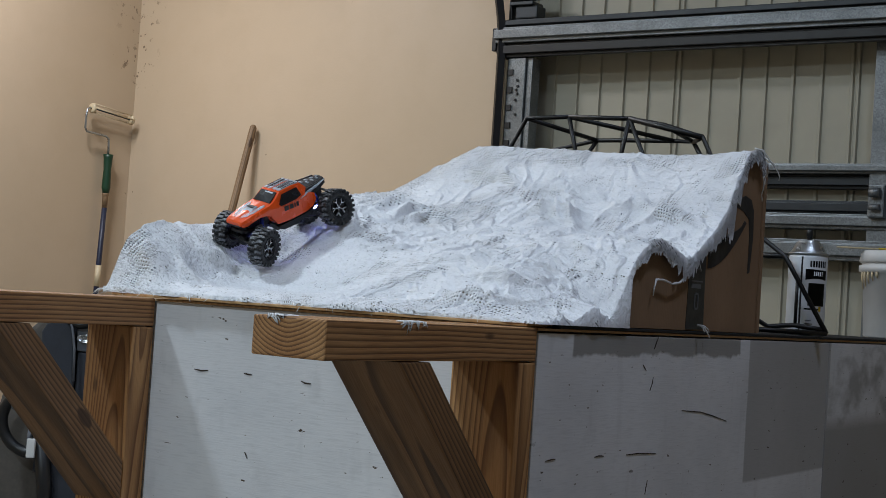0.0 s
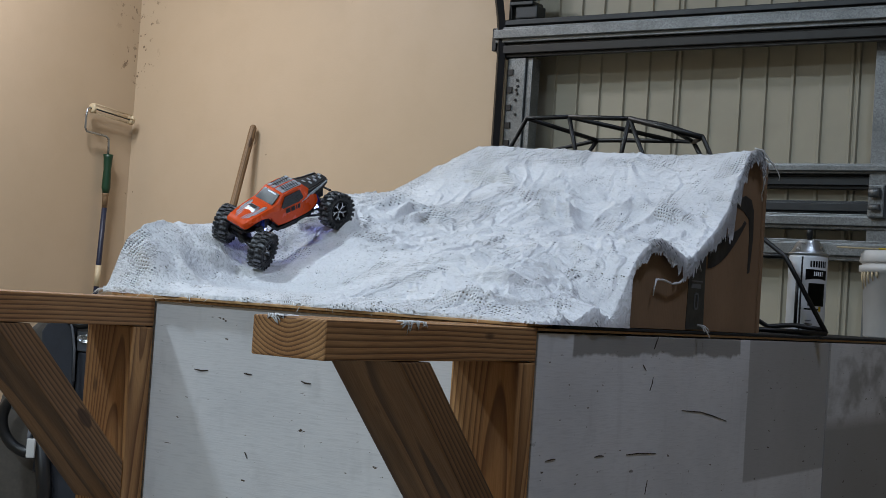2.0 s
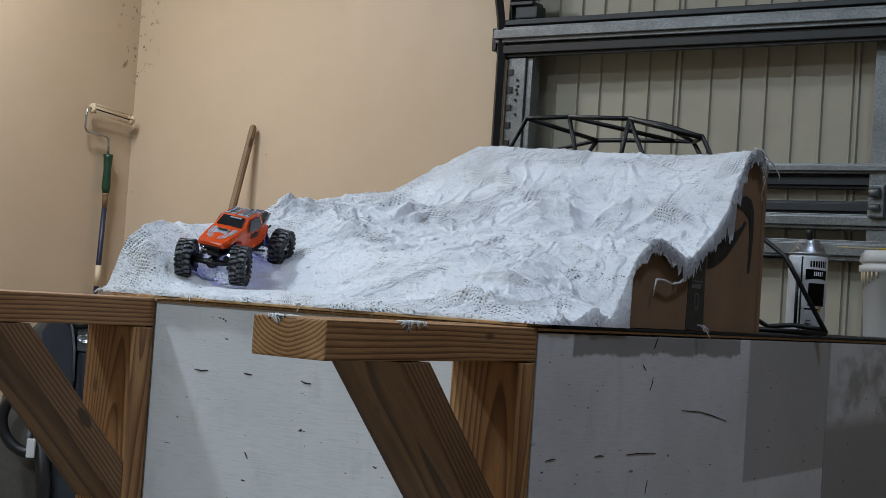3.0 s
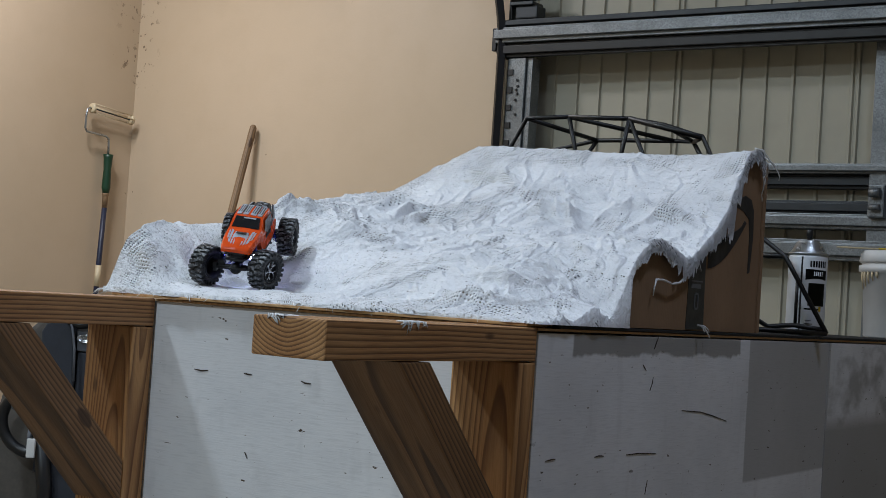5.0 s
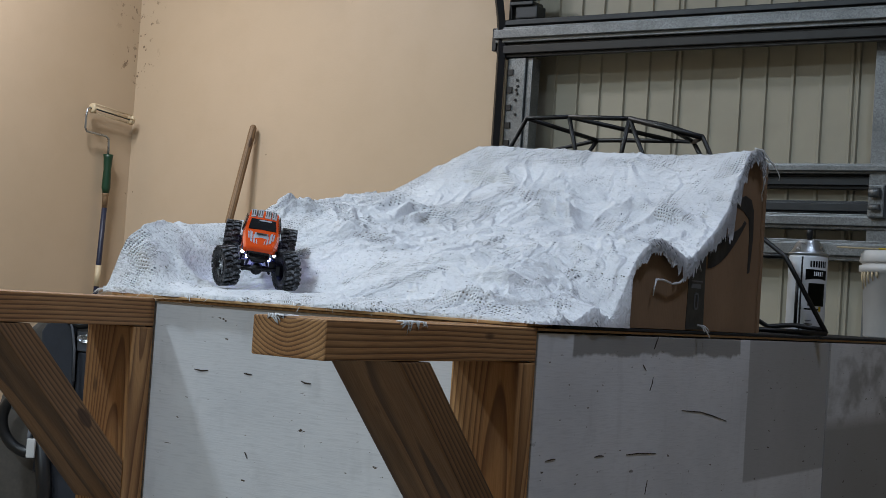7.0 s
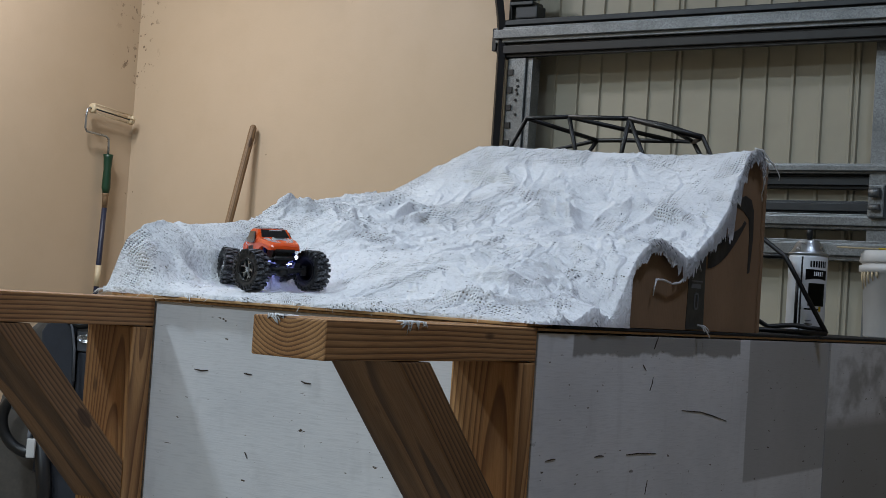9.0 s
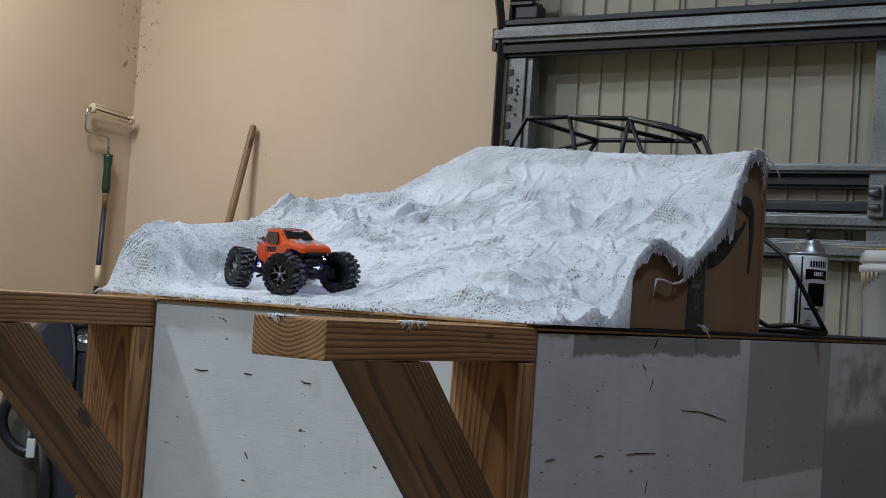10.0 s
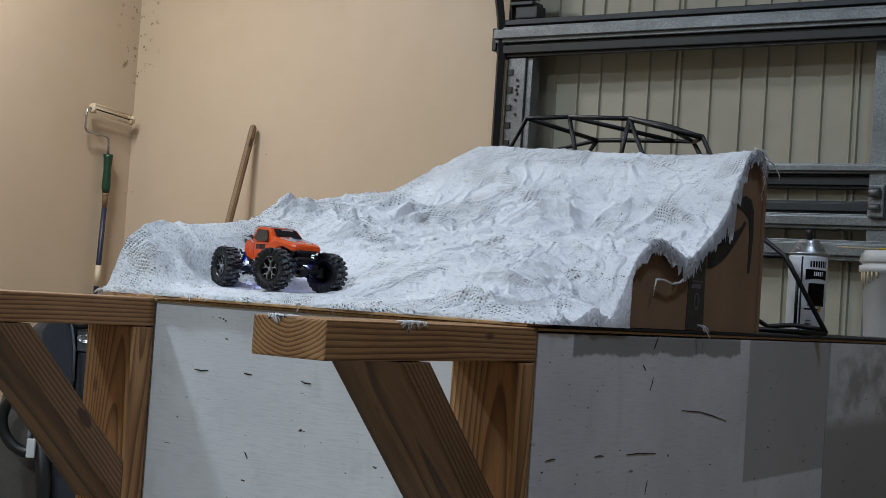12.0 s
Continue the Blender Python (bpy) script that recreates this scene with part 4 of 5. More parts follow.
        part("headlight_bowl", bm_lathe(bmesh.new(), [(0.0027, -0.003), (0.0030, 0.0058), (0.0036, 0.0058), (0.0036, -0.004), (0.0, -0.005)], 14, at), M_PLASTIC, lamp, "black lamp bowl")
        for x in (0.050, -0.052):
            bm = bm_box(bmesh.new(), (x - 0.005, s * 0.0140 - 0.0022, 0.0455), (x + 0.005, s * 0.0140 + 0.0022, 0.0480), 0.0006)
            part("rock_light", bm, M_LEDB, c, "lit blue rock light")
        # shocks
        for x, dx in ((0.062, 0.012), (-0.062, -0.012)):
            top, foot = Vector((x - dx, s * 0.0165, 0.0690)), Vector((x, s * 0.0240, 0.0330))
            bm = bm_tube(bmesh.new(), [top, top.lerp(foot, 0.55)], 0.0032, 12)
            bm_tube(bm, [top.lerp(foot, 0.5), foot], 0.0012, 8)
            sh = part("shock", bm, M_BLUE, c, "blue anodised shock absorber")
            pts = []
            for k in range(60):
                f = 0.30 + 0.60 * k / 59
                p = top.lerp(foot, f)
                a = 2 * math.pi * 6 * k / 59
                pts.append(p + Vector((math.cos(a), math.sin(a), 0)) * 0.0039)
            part("spring", bm_tube(bmesh.new(), pts, 0.0006, 5), M_PLASTIC, sh, "black coil spring")
        # links
        for x0, x1 in ((0.020, 0.062), (-0.020, -0.062)):
            part("link", bm_tube(bmesh.new(), [(x0, s * 0.010, 0.0400), (x1, s * 0.017, 0.0300)], 0.0018, 8), M_PLASTIC, c, "black suspension link")
        # front bumper horns
        part("bumper_horn", bm_tube(bmesh.new(), [(0.048, s * 0.012, 0.0500), (0.066, s * 0.013, 0.0520), (0.083, s * 0.009, 0.0540)], 0.0022, 8), M_PLASTIC, c, "black bumper horn")
        # open wheel arch edge under the bonnet
        part("inner_arch", bm_prism(bmesh.new(), [(0.078, 0.0640), (0.040, 0.0690), (0.034, 0.0560), (0.040, 0.0460), (0.066, 0.0520)], s * 0.0085, s * 0.0125, 0.0008, "Y"), M_PLASTIC, c, "black inner arch")
    # bonnet scoop and grille
    bm = bm_prism(bmesh.new(), [(0.066, 0.0765), (0.050, 0.0830), (0.046, 0.0800)], -0.0085, 0.0085, 0.0006, "Y")
    scoop = part("bonnet_scoop", bm, M_SILVER, c, "silver bonnet scoop")
    part("scoop_mouth", bm_box(bmesh.new(), (0.0500, -0.0065, 0.0822), (0.0560, 0.0065, 0.0830), 0.0003, None), M_DECAL, scoop, "black scoop mouth")
    part("grille", bm_prism(bmesh.new(), [(0.0880, 0.0630), (0.0880, 0.0665), (0.083, 0.0665), (0.083, 0.0610)], -0.0125, 0.0125, 0.0005, "Y"), M_DECAL, c, "black grille strip")
    part("bumper_bar", bm_tube(bmesh.new(), [(0.083, -0.012, 0.0540), (0.083, 0.012, 0.0540)], 0.0026, 8), M_PLASTIC, c, "black front bumper bar")
    # chassis, skid, gearbox, battery
    bm = bm_prism(bmesh.new(), [(0.030, 0.0420), (0.012, 0.0330), (-0.014, 0.0330), (-0.034, 0.0440), (-0.034, 0.0560), (0.030, 0.0560)], -0.0150, 0.0150, 0.0012, "Y")
    part("skid_plate", bm, M_PLASTIC, c, "black skid plate")
    bm = box((0.030, -0.0085, 0.0460), (0.074, 0.0085, 0.0620), 0.0015)
    bm_box(bm, (0.050, -0.012, 0.0480), (0.064, 0.012, 0.0580), 0.0012)
    part("servo", bm, M_PLASTIC, c, "black steering servo")
    part("rear_frame", box((-0.074, -0.0080, 0.0540), (-0.030, 0.0080, 0.0760), 0.0015), M_PLASTIC, c, "black rear frame")
    part("tail_bar", bm_tube(bmesh.new(), [(-0.082, -0.014, 0.0640), (-0.086, -0.010, 0.0600), (-0.086, 0.010, 0.0600), (-0.082, 0.014, 0.0640)], 0.0018, 8), M_PLASTIC, c, "black tail bar")
    # scattered white marks on the deck
    bm = bmesh.new()
    for k in range(7):
        x, y = -0.046 - 0.0050 * k, (0.006 if k % 2 else -0.004)
        z = 0.0850 + max(0, -(x + 0.055)) * 0.04
        quad_plate(bm, [(x + 0.0012, y - 0.004, z), (x + 0.0012, y + 0.004, z), (x - 0.0012, y + 0.004, z), (x - 0.0012, y - 0.004, z)], 0.0010, 0.0010)
    part("deck_mark", bm, M_SILVER, c, "silver deck marks")
    for o in c.children:
        o.location.z = -0.0095
        for q in (o, *o.children):
            q.data.transform(Matrix.Diagonal((1, 1.09, 1, 1)))
            if q.name.split(".")[0] in ("rear_fin", "flash", "rear_deck", "deck_mark"):   # the tail narrows
                for v in q.data.vertices:
                    v.co.y *= 1 - 0.42 * min(1.0, max(0.0, (-0.034 - v.co.x) / 0.046))
    # axles and wheels, keyed in motions()
    movers = {}
    for tag, x in (("front", WB / 2), ("rear", -WB / 2)):
        bm = bm_tube(bmesh.new(), [(0, -0.034, 0), (0, -0.020, 0), (0, -0.004, 0), (0, 0.004, 0), (0, 0.020, 0), (0, 0.034, 0)], [0.0036, 0.0036, 0.0048, 0.0048, 0.0036, 0.0036], 12)
        bm_lathe(bm, [(0.0, 0.011), (0.0070, 0.009), (0.0085, 0.004), (0.0085, -0.006), (0.0, -0.009)], 14, Matrix.Rotation(radians(90), 4, "Y"))
        for s in (-1, 1):
            bm_box(bm, (-0.005, s * 0.030 - 0.003, -0.007), (0.005, s * 0.030 + 0.003, 0.007), 0.001)
            bm_box(bm, (-0.004, s * 0.021 - 0.004, 0.003), (0.004, s * 0.021 + 0.004, 0.010), 0.001)
        if tag == "front":
            bm_tube(bm, [(0.010, -0.028, 0.002), (0.010, 0.028, 0.002)], 0.0014, 8)
        movers[tag] = part("axle", bm, M_PLASTIC, c, "black axle housing", pose(x, 0, WR))
        for s in (1, -1):
            w = part("wheel", wheel_tyre(), M_TYRE, c, "dusty knobbly black tyre on a beadlock rim", pose(x, s * TRACK / 2, WR))
            rim = part("rim", wheel_rim(s), M_RIM, w, "black beadlock rim")
            part("spokes", wheel_spokes(s), M_BRIGHT, w, "bright machined spokes")
            movers[tag, s] = w
    return c, movers


CRAWLER, MOVERS = crawler()


# ---- things along the walls ----
def paint_roller():
    r = thing("paint_roller", pose(WALL_X, 1.878, 0), "paint roller frame on a long extension pole against the wall", "paint roller")
    part("cage", bm_tube(bmesh.new(), [(0.035, -0.098, T + 0.572), (0.035, 0.086, T + 0.556)], 0.0022, 8), M_DKSTEEL, r, "bare roller cage")
    cage = r.children[-1]
    for k in range(5):
        a = 2 * math.pi * k / 5
        dy, dz = 0.0155 * math.cos(a), 0.0155 * math.sin(a)
        part("cage_wire", bm_tube(bmesh.new(), [(0.035 + dy, -0.092, T + 0.572 + dz), (0.035 + dy, 0.080, T + 0.556 + dz)], 0.0019, 6), M_CREAM, cage)
    for y, z in ((-0.092, 0.5715), (0.080, 0.5565)):
        m = Matrix.Translation((0.035, y, T + z)) @ Matrix.Rotation(radians(90), 4, "X")
        part("end_cap", bm_lathe(bmesh.new(), [(0.0, -0.006), (0.013, -0.006), (0.0165, -0.003), (0.0165, 0.003), (0.013, 0.006), (0.0, 0.006)], 18, m), M_CREAM, cage, "cream end cap")
    pts = [(0.035, -0.10, T + 0.572), (0.034, -0.112, T + 0.566), (0.032, -0.114, T + 0.545), (0.030, -0.113, T + 0.505), (0.029, -0.105, T + 0.494),
           (0.028, -0.02, T + 0.489), (0.026, -0.006, T + 0.482), (0.026, -0.003, T + 0.465), (0.025, -0.001, T + 0.425)]
    part("frame", bm_tube(bmesh.new(), pts, 0.0038, 8), M_CHROME, r, "bent steel frame")
    part("grip", bm_lathe(bmesh.new(), [(0.0, 0.0), (0.017, 0.0), (0.015, -0.012), (0.0125, -0.05), (0.0145, -0.11), (0.011, -0.13), (0.0, -0.13)], 16, Matrix.Translation((0.025, 0, T + 0.430))), M_GREEN, r, "green plastic grip")
    part("ferrule", bm_lathe(bmesh.new(), [(0.0, 0.0), (0.0110, 0.0), (0.0115, -0.006), (0.0095, -0.012), (0.0090, -0.05), (0.0, -0.05)], 16, Matrix.Translation((0.025, 0, T + 0.302))), M_HANDLE, r, "bare wooden ferrule")
    part("pole", bm_tube(bmesh.new(), [(0.025, 0, T + 0.255), (0.026, -0.008, T + 0.06), (0.03, -0.040, 0.02)], 0.0088, 14), M_NAVY, r, "navy painted pole")
    part("band", bm_tube(bmesh.new(), [(0.0262, -0.008, T + 0.060), (0.0266, -0.0105, T - 0.010)], 0.0098, 14), M_CREAM, r, "cream pole band")
    part("foot", bm_tube(bmesh.new(), [(0.03, -0.040, 0.0), (0.03, -0.039, 0.06)], 0.016, 14), M_PLASTIC, r)
    return r


paint_roller()


def broom():
    b = thing("broom", pose(0, 0, 0), "broom with a worn wooden handle leaning on the wall", "broom")
    top, foot = Vector((-2.214, WALL_Y - 0.020, T + 0.536)), Vector((-2.245, WALL_Y - 0.34, 0.17))
    axis = foot - top
    ln = axis.length
    bm = bmesh.new()
    bm_lathe(bm, [(0.0, 0.0), (0.007, 0.001), (0.0108, 0.008), (0.0118, 0.02), (0.0122, ln * 0.5), (0.0122, ln), (0.0, ln)], 18)
    bmesh.ops.rotate(bm, verts=bm.verts, matrix=Matrix.Rotation(radians(-90), 3, "X"))
    q = axis.to_track_quat("Y", "Z").to_matrix().to_4x4()
    part("handle", bm, M_HANDLE, b, "worn wooden handle", Matrix.Translation(top) @ q)
    base = Matrix.Translation((foot.x, foot.y, 0))
    part("head", bm_box(bmesh.new(), (-0.17, -0.03, 0.10), (0.17, 0.03, 0.18), 0.008), M_WOOD2, b, "wooden broom head", base)
    bm = bmesh.new()
    rnd = random.Random(3)
    for i in range(24):
        for j in range(4):
            x, y = -0.16 + 0.32 * i / 23, -0.022 + 0.044 * j / 3
            bm_tube(bm, [(x, y, 0.105), (x * 1.06 + rnd.uniform(-0.005, 0.005), y * 1.3, 0.001)], 0.003, 4)
    part("bristles", bm, M_BLACK, b, "dark bristles", base)
    return b


broom()


def pushchair():
    p = thing("pushchair", pose(-1.575, 0.63, 0, 0, 0, 33.8), "folded dark grey pushchair with a black wheel", "pushchair")
    ring = [(0.066 * math.cos(2 * math.pi * k / 28), 0, 0.066 * math.sin(2 * math.pi * k / 28)) for k in range(28)]
    wheel = part("wheel", bm_tube(bmesh.new(), ring, 0.012, 10, closed=True), M_BLACK, p, "black wheel", pose(0.010, -0.03, T - 0.290, 6, 0, -6))
    bm = bm_lathe(bmesh.new(), [(0.0, 0.012), (0.010, 0.012), (0.012, 0.0), (0.010, -0.012), (0.0, -0.012)], 14, Matrix.Rotation(radians(90), 4, "X"))
    for k in range(3):
        a = 2 * math.pi * k / 3 + 0.4
        bm_tube(bm, [(0.01 * math.cos(a), 0, 0.01 * math.sin(a)), (0.060 * math.cos(a), 0, 0.060 * math.sin(a))], 0.006, 6)
    part("hub", bm, M_GREYP, wheel, "grey hub")
    # dark block added behind the other parts to darken the background there
    o = [(-0.10, -0.62), (-0.09, -0.30), (-0.05, -0.12), (0.02, -0.05), (0.16, -0.05), (0.24, -0.12), (0.26, -0.62)]
    part("hood", bm_prism(bmesh.new(), [(a, T + b) for a, b in o], 0.03, 0.22, 0.01, "Y"), M_TAUPE, p, "dark taupe block added behind the pushchair")
    o = [(0.012, -0.40), (0.020, -0.22), (0.010, -0.10), (0.030, -0.065), (0.070, -0.060), (0.080, -0.12), (0.084, -0.20), (0.080, -0.36)]
    part("seat", bm_prism(bmesh.new(), [(a, T + b) for a, b in o], -0.012, 0.028, 0.004, "Y"), M_FABRIC, p, "dark grey padded seat")
    rim = [(0.066, -0.014, T - 0.058), (0.076, -0.016, T - 0.09), (0.083, -0.016, T - 0.13), (0.086, -0.016, T - 0.20)]
    part("piping", bm_tube(bmesh.new(), rim, 0.0028, 8), M_GREYP, p, "light grey piping")
    part("side_panel", box((0.084, -0.006, T - 0.137), (0.15, 0.028, T - 0.085), 0.004), M_GREYP, p, "grey moulded panel")
    part("pocket", box((0.087, -0.004, T - 0.26), (0.15, 0.028, T - 0.139), 0.004), M_FABRIC, p, "dark fabric pocket")
    m = Matrix.Translation((0.104, -0.008, T - 0.110)) @ Matrix.Rotation(radians(90), 4, "X") @ Matrix.Diagonal((1.25, 0.62, 1, 1))
    part("badge", bm_lathe(bmesh.new(), [(0.0, 0.002), (0.011, 0.002), (0.012, 0.004), (0.015, 0.004), (0.016, 0.0), (0.0, -0.001)], 26, m), M_CHROME, p, "plain chrome oval badge")
    part("canopy_edge", bm_tube(bmesh.new(), [(0.066, -0.01, T - 0.074), (0.09, -0.014, T - 0.082), (0.13, -0.01, T - 0.074)], 0.008, 8), M_BLACK, p)
    part("frame_tube", bm_tube(bmesh.new(), [(0.028, -0.03, T - 0.30), (0.045, -0.03, T - 0.42), (0.06, -0.02, 0.02)], 0.016, 10), M_BLACK, p, "black frame tube")
    part("boot", bm_prism(bmesh.new(), [(0.035, T - 0.60), (0.032, T - 0.34), (0.05, T - 0.30), (0.10, T - 0.36), (0.13, T - 0.60)], -0.02, 0.026, 0.004, "Y"), M_FABRIC, p, "dark fabric basket")
    part("clip", box((0.008, -0.055, T - 0.362), (0.026, -0.046, T - 0.322), 0.003), M_TUB, p, "white clip")
    part("rear_leg", bm_tube(bmesh.new(), [(0.20, 0.10, T - 0.60), (0.24, 0.12, 0.015)], 0.015, 10), M_BLACK, p, "black frame tube")
    part("front_leg", bm_tube(bmesh.new(), [(-0.06, 0.10, T - 0.60), (-0.08, 0.12, 0.015)], 0.015, 10), M_BLACK, p, "black frame tube")
    return p


pushchair()


# ---- things on the bench ----
def tube_cage():
    c = thing("model_cage", pose(0, 0, T + 0.004), "bare black tube chassis of a model car", "model chassis")
    near, far = 0.82, 0.985
    def bar(*pts, r=0.0042):
        part("tube", bm_tube(bmesh.new(), pts, r, 8), M_BLACK, c)
    A, B, C, D = (-0.565, near, 0.285), (-0.520, near, 0.362), (-0.432, near, 0.363), (-0.312, near, 0.358)
    E, F, G = (-0.245, near, 0.346), (-0.172, near, 0.324), (-0.135, near, 0.255)
    a, b, c_, d = (-0.68, far, 0.30), (-0.62, far, 0.375), (-0.46, far, 0.342), (-0.40, far, 0.342)
    e, f, g = (-0.30, far, 0.340), (-0.262, far, 0.338), (-0.21, far, 0.25)
    bar((-0.60, near, 0.02), A, B, C)
    bar(C, D)
    bar(D, E, F, G, (-0.11, near, 0.02))
    bar((-0.66, far, 0.02), a, c_, d, e, f, g, (-0.111, far - 0.035, 0.168), (-0.063, far - 0.035, 0.134), (0.017, far - 0.035, 0.006))
    bar(B, c_)
    bar(C, (-0.415, near, 0.30), (-0.39, near, 0.02))
    bar(C, e)
    bar(D, F, r=0.005)
    bar(D, (-0.325, near, 0.29), (-0.33, near, 0.02))
    bar(D, (-0.27, near, 0.27), (-0.22, near, 0.02))
    bar(c_, (-0.49, far, 0.30), (-0.53, far, 0.02))
    bar(E, f)
    bar(F, f)
    bar(f, (-0.22, far, 0.27))
    for y in (near, far - 0.035):
        bar((-0.66, y, 0.006), (-0.11, y, 0.006), (0.0 if y > 0.9 else -0.09, y, 0.006))
    bar((-0.11, near, 0.006), (0.017, far - 0.035, 0.006))
    bar((-0.111, far - 0.035, 0.135), (-0.063, far - 0.035, 0.134))
    bar((-0.11, near, 0.05), (-0.088, far - 0.035, 0.012), (-0.04, far - 0.035, 0.017), (0.010, far - 0.035, 0.012))
    bar((-0.039, far - 0.035, 0.10), (-0.039, far - 0.035, 0.014), r=0.003)
    return c


tube_cage()


def spray_can():
    s = thing("spray_can", pose(-0.0385, 0.997, T + 0.004, 0, 0, -38), "white spray paint can with a dark label", "spray can")
    R = 0.033
    part("body", bm_lathe(bmesh.new(), [(0.0, 0.0), (0.030, 0.0), (0.0325, 0.002), (R, 0.005), (R, 0.134), (0.0322, 0.139), (0.0, 0.139)], 40), M_SPRAYW, s, "white printed tin body")
    part("rim", bm_lathe(bmesh.new(), [(0.0322, 0.1385), (0.0342, 0.140), (0.0342, 0.143), (0.0315, 0.1445)], 40), M_CHROME, s, "bright seam ring")
    part("dome", bm_lathe(bmesh.new(), [(0.0315, 0.144), (0.0265, 0.151), (0.0225, 0.160), (0.0185, 0.163), (0.0185, 0.1655), (0.014, 0.1665), (0.0, 0.1665)], 36), M_CHROME, s, "bright tin dome")
    part("nozzle", bm_lathe(bmesh.new(), [(0.0, 0.166), (0.0042, 0.166), (0.0042, 0.172), (0.0058, 0.173), (0.0058, 0.183), (0.0045, 0.1845), (0.0, 0.1845)], 16), M_PLASTIC, s, "black nozzle")

    def wrap(name, a0, a1, z0, z1, mat, skew=0.0, r=R + 0.0004):
        bm = bmesh.new()
        n = 10
        lo = [bm.verts.new((r * math.cos(radians(a0 + (a1 - a0) * k / n)), r * math.sin(radians(a0 + (a1 - a0) * k / n)), z0 + skew * math.sin(math.pi * k / n))) for k in range(n + 1)]
        hi = [bm.verts.new((r * math.cos(radians(a0 + (a1 - a0) * k / n)), r * math.sin(radians(a0 + (a1 - a0) * k / n)), z1 - skew * 0.4 * k / n)) for k in range(n + 1)]
        for k in range(n):
            bm.faces.new((lo[k], lo[k + 1], hi[k + 1], hi[k])).smooth = True
        bmesh.ops.solidify(bm, geom=bm.faces[:], thickness=-0.0003)
        return part(name, bm, mat, s)
    wrap("stripe", -52, -47, 0.006, 0.136, M_BLACK)
    band = wrap("label_band", -38, 34, 0.096, 0.115, M_BLACK, 0.003)
    for k in range(7):
        wrap("brand_bar", -26 + k * 8.2, -20.5 + k * 8.2, 0.1185, 0.1295, M_BLACK)
    for k in range(5):
        wrap("name_bar", -14 + k * 6.5, -10 + k * 6.5, 0.1035, 0.111, M_SPRAYW, 0.0, R + 0.0008)
    wrap("label_picture", -28, 28, 0.052, 0.091, M_OLIVE)
    wrap("label_line", -38, 8, 0.045, 0.0475, M_BLACK)
    wrap("label_spot", 6, 15, 0.043, 0.051, M_YELLOW, 0.0, R + 0.0008)
    for k in range(3):
        wrap("small_print", -34, -6 - 5 * k, 0.014 + 0.006 * k, 0.0155 + 0.006 * k, M_GREYP)
    return s


spray_can()


def paint_tub():
    t = thing("paint_tub", pose(-0.036, 1.592, T + 0.004), "white plastic paint tub with a stir stick", "tub")
    prof = [(0.0, 0.0), (0.076, 0.0), (0.080, 0.004), (0.087, 0.135), (0.095, 0.138), (0.0955, 0.150), (0.089, 0.152), (0.0885, 0.158)]
    part("body", bm_lathe(bmesh.new(), prof, 48), M_TUB, t, "white plastic body")
    part("lid", bm_lathe(bmesh.new(), [(0.0, 0.170), (0.078, 0.170), (0.080, 0.182), (0.0885, 0.182), (0.092, 0.176), (0.0955, 0.160), (0.092, 0.156), (0.0, 0.156)], 48), M_TUB, t, "white snap lid")
    bm = bmesh.new()
    for k in range(5):
        a = radians(215 + 8 * k)
        pts = [(0.090 * math.cos(a), 0.090 * math.sin(a), 0.140), (0.092 * math.cos(a), 0.092 * math.sin(a), 0.128), (0.0885 * math.cos(a), 0.0885 * math.sin(a), 0.10 + 0.006 * k)]
        bm_tube(bm, pts, [0.0030, 0.0026, 0.0012], 6)
    part("paint_run", bm, M_CREAM, t, "dried paint runs")
    part("paint_spot", box((-0.035, -0.085, 0.1825), (-0.005, -0.070, 0.186), 0.001), M_YELLOW, t)
    return t


paint_tub()
stick = thing("stir_stick", pose(-0.165, 1.520, T + 0.1895, 0, -1, 32), "pale wooden stir stick lying on the tub", "stir stick")
bm = bm_prism(bmesh.new(), [(0.0, -0.010), (0.02, -0.012), (0.10, -0.008), (0.23, -0.009), (0.23, 0.009), (0.10, 0.008), (0.05, 0.012), (0.012, 0.011)], -0.0015, 0.0015, 0.0006, "Z")
part("blade", bm, M_CREAM, stick)

# dried plaster on the bracket arm
drip = thing("plaster_splash", pose(0, 0, T), "dried white plaster drips on the bracket arm", "plaster")
rnd = random.Random(8)


def run(a, b, top):
    """One run of plaster over an edge at a, down its face towards b."""
    ln = 0.001 + 0.011 * rnd.random() ** 3
    w_ = rnd.uniform(0.0006, 0.0013)
    out = Vector(b)
    p = Vector(a)
    side = out.cross(Vector((0, 0, 1))) * rnd.uniform(-0.004, 0.004)
    part("drip", bm_tube(bmesh.new(), [p - out * 0.008, p, p + out * 0.0008 + Vector((0, 0, -0.002)), p + out * 0.001 + side + Vector((0, 0, -0.002 - ln * 0.6)), p + out * 0.0006 + side * 1.5 + Vector((0, 0, -0.002 - ln))], [w_ * 0.8, w_ * 1.2, w_, w_ * 0.7, w_ * 0.35], 6), M_STRAND, drip)


for k in range(14):
    run((0.0, -0.245 + rnd.uniform(-0.022, 0.020), 0.0008), (1, 0, 0), 0)
for k in range(10):
    run((-0.058 + rnd.uniform(-0.012, 0.012), -BEAM_L, 0.0008), (0, -1, 0), 0)
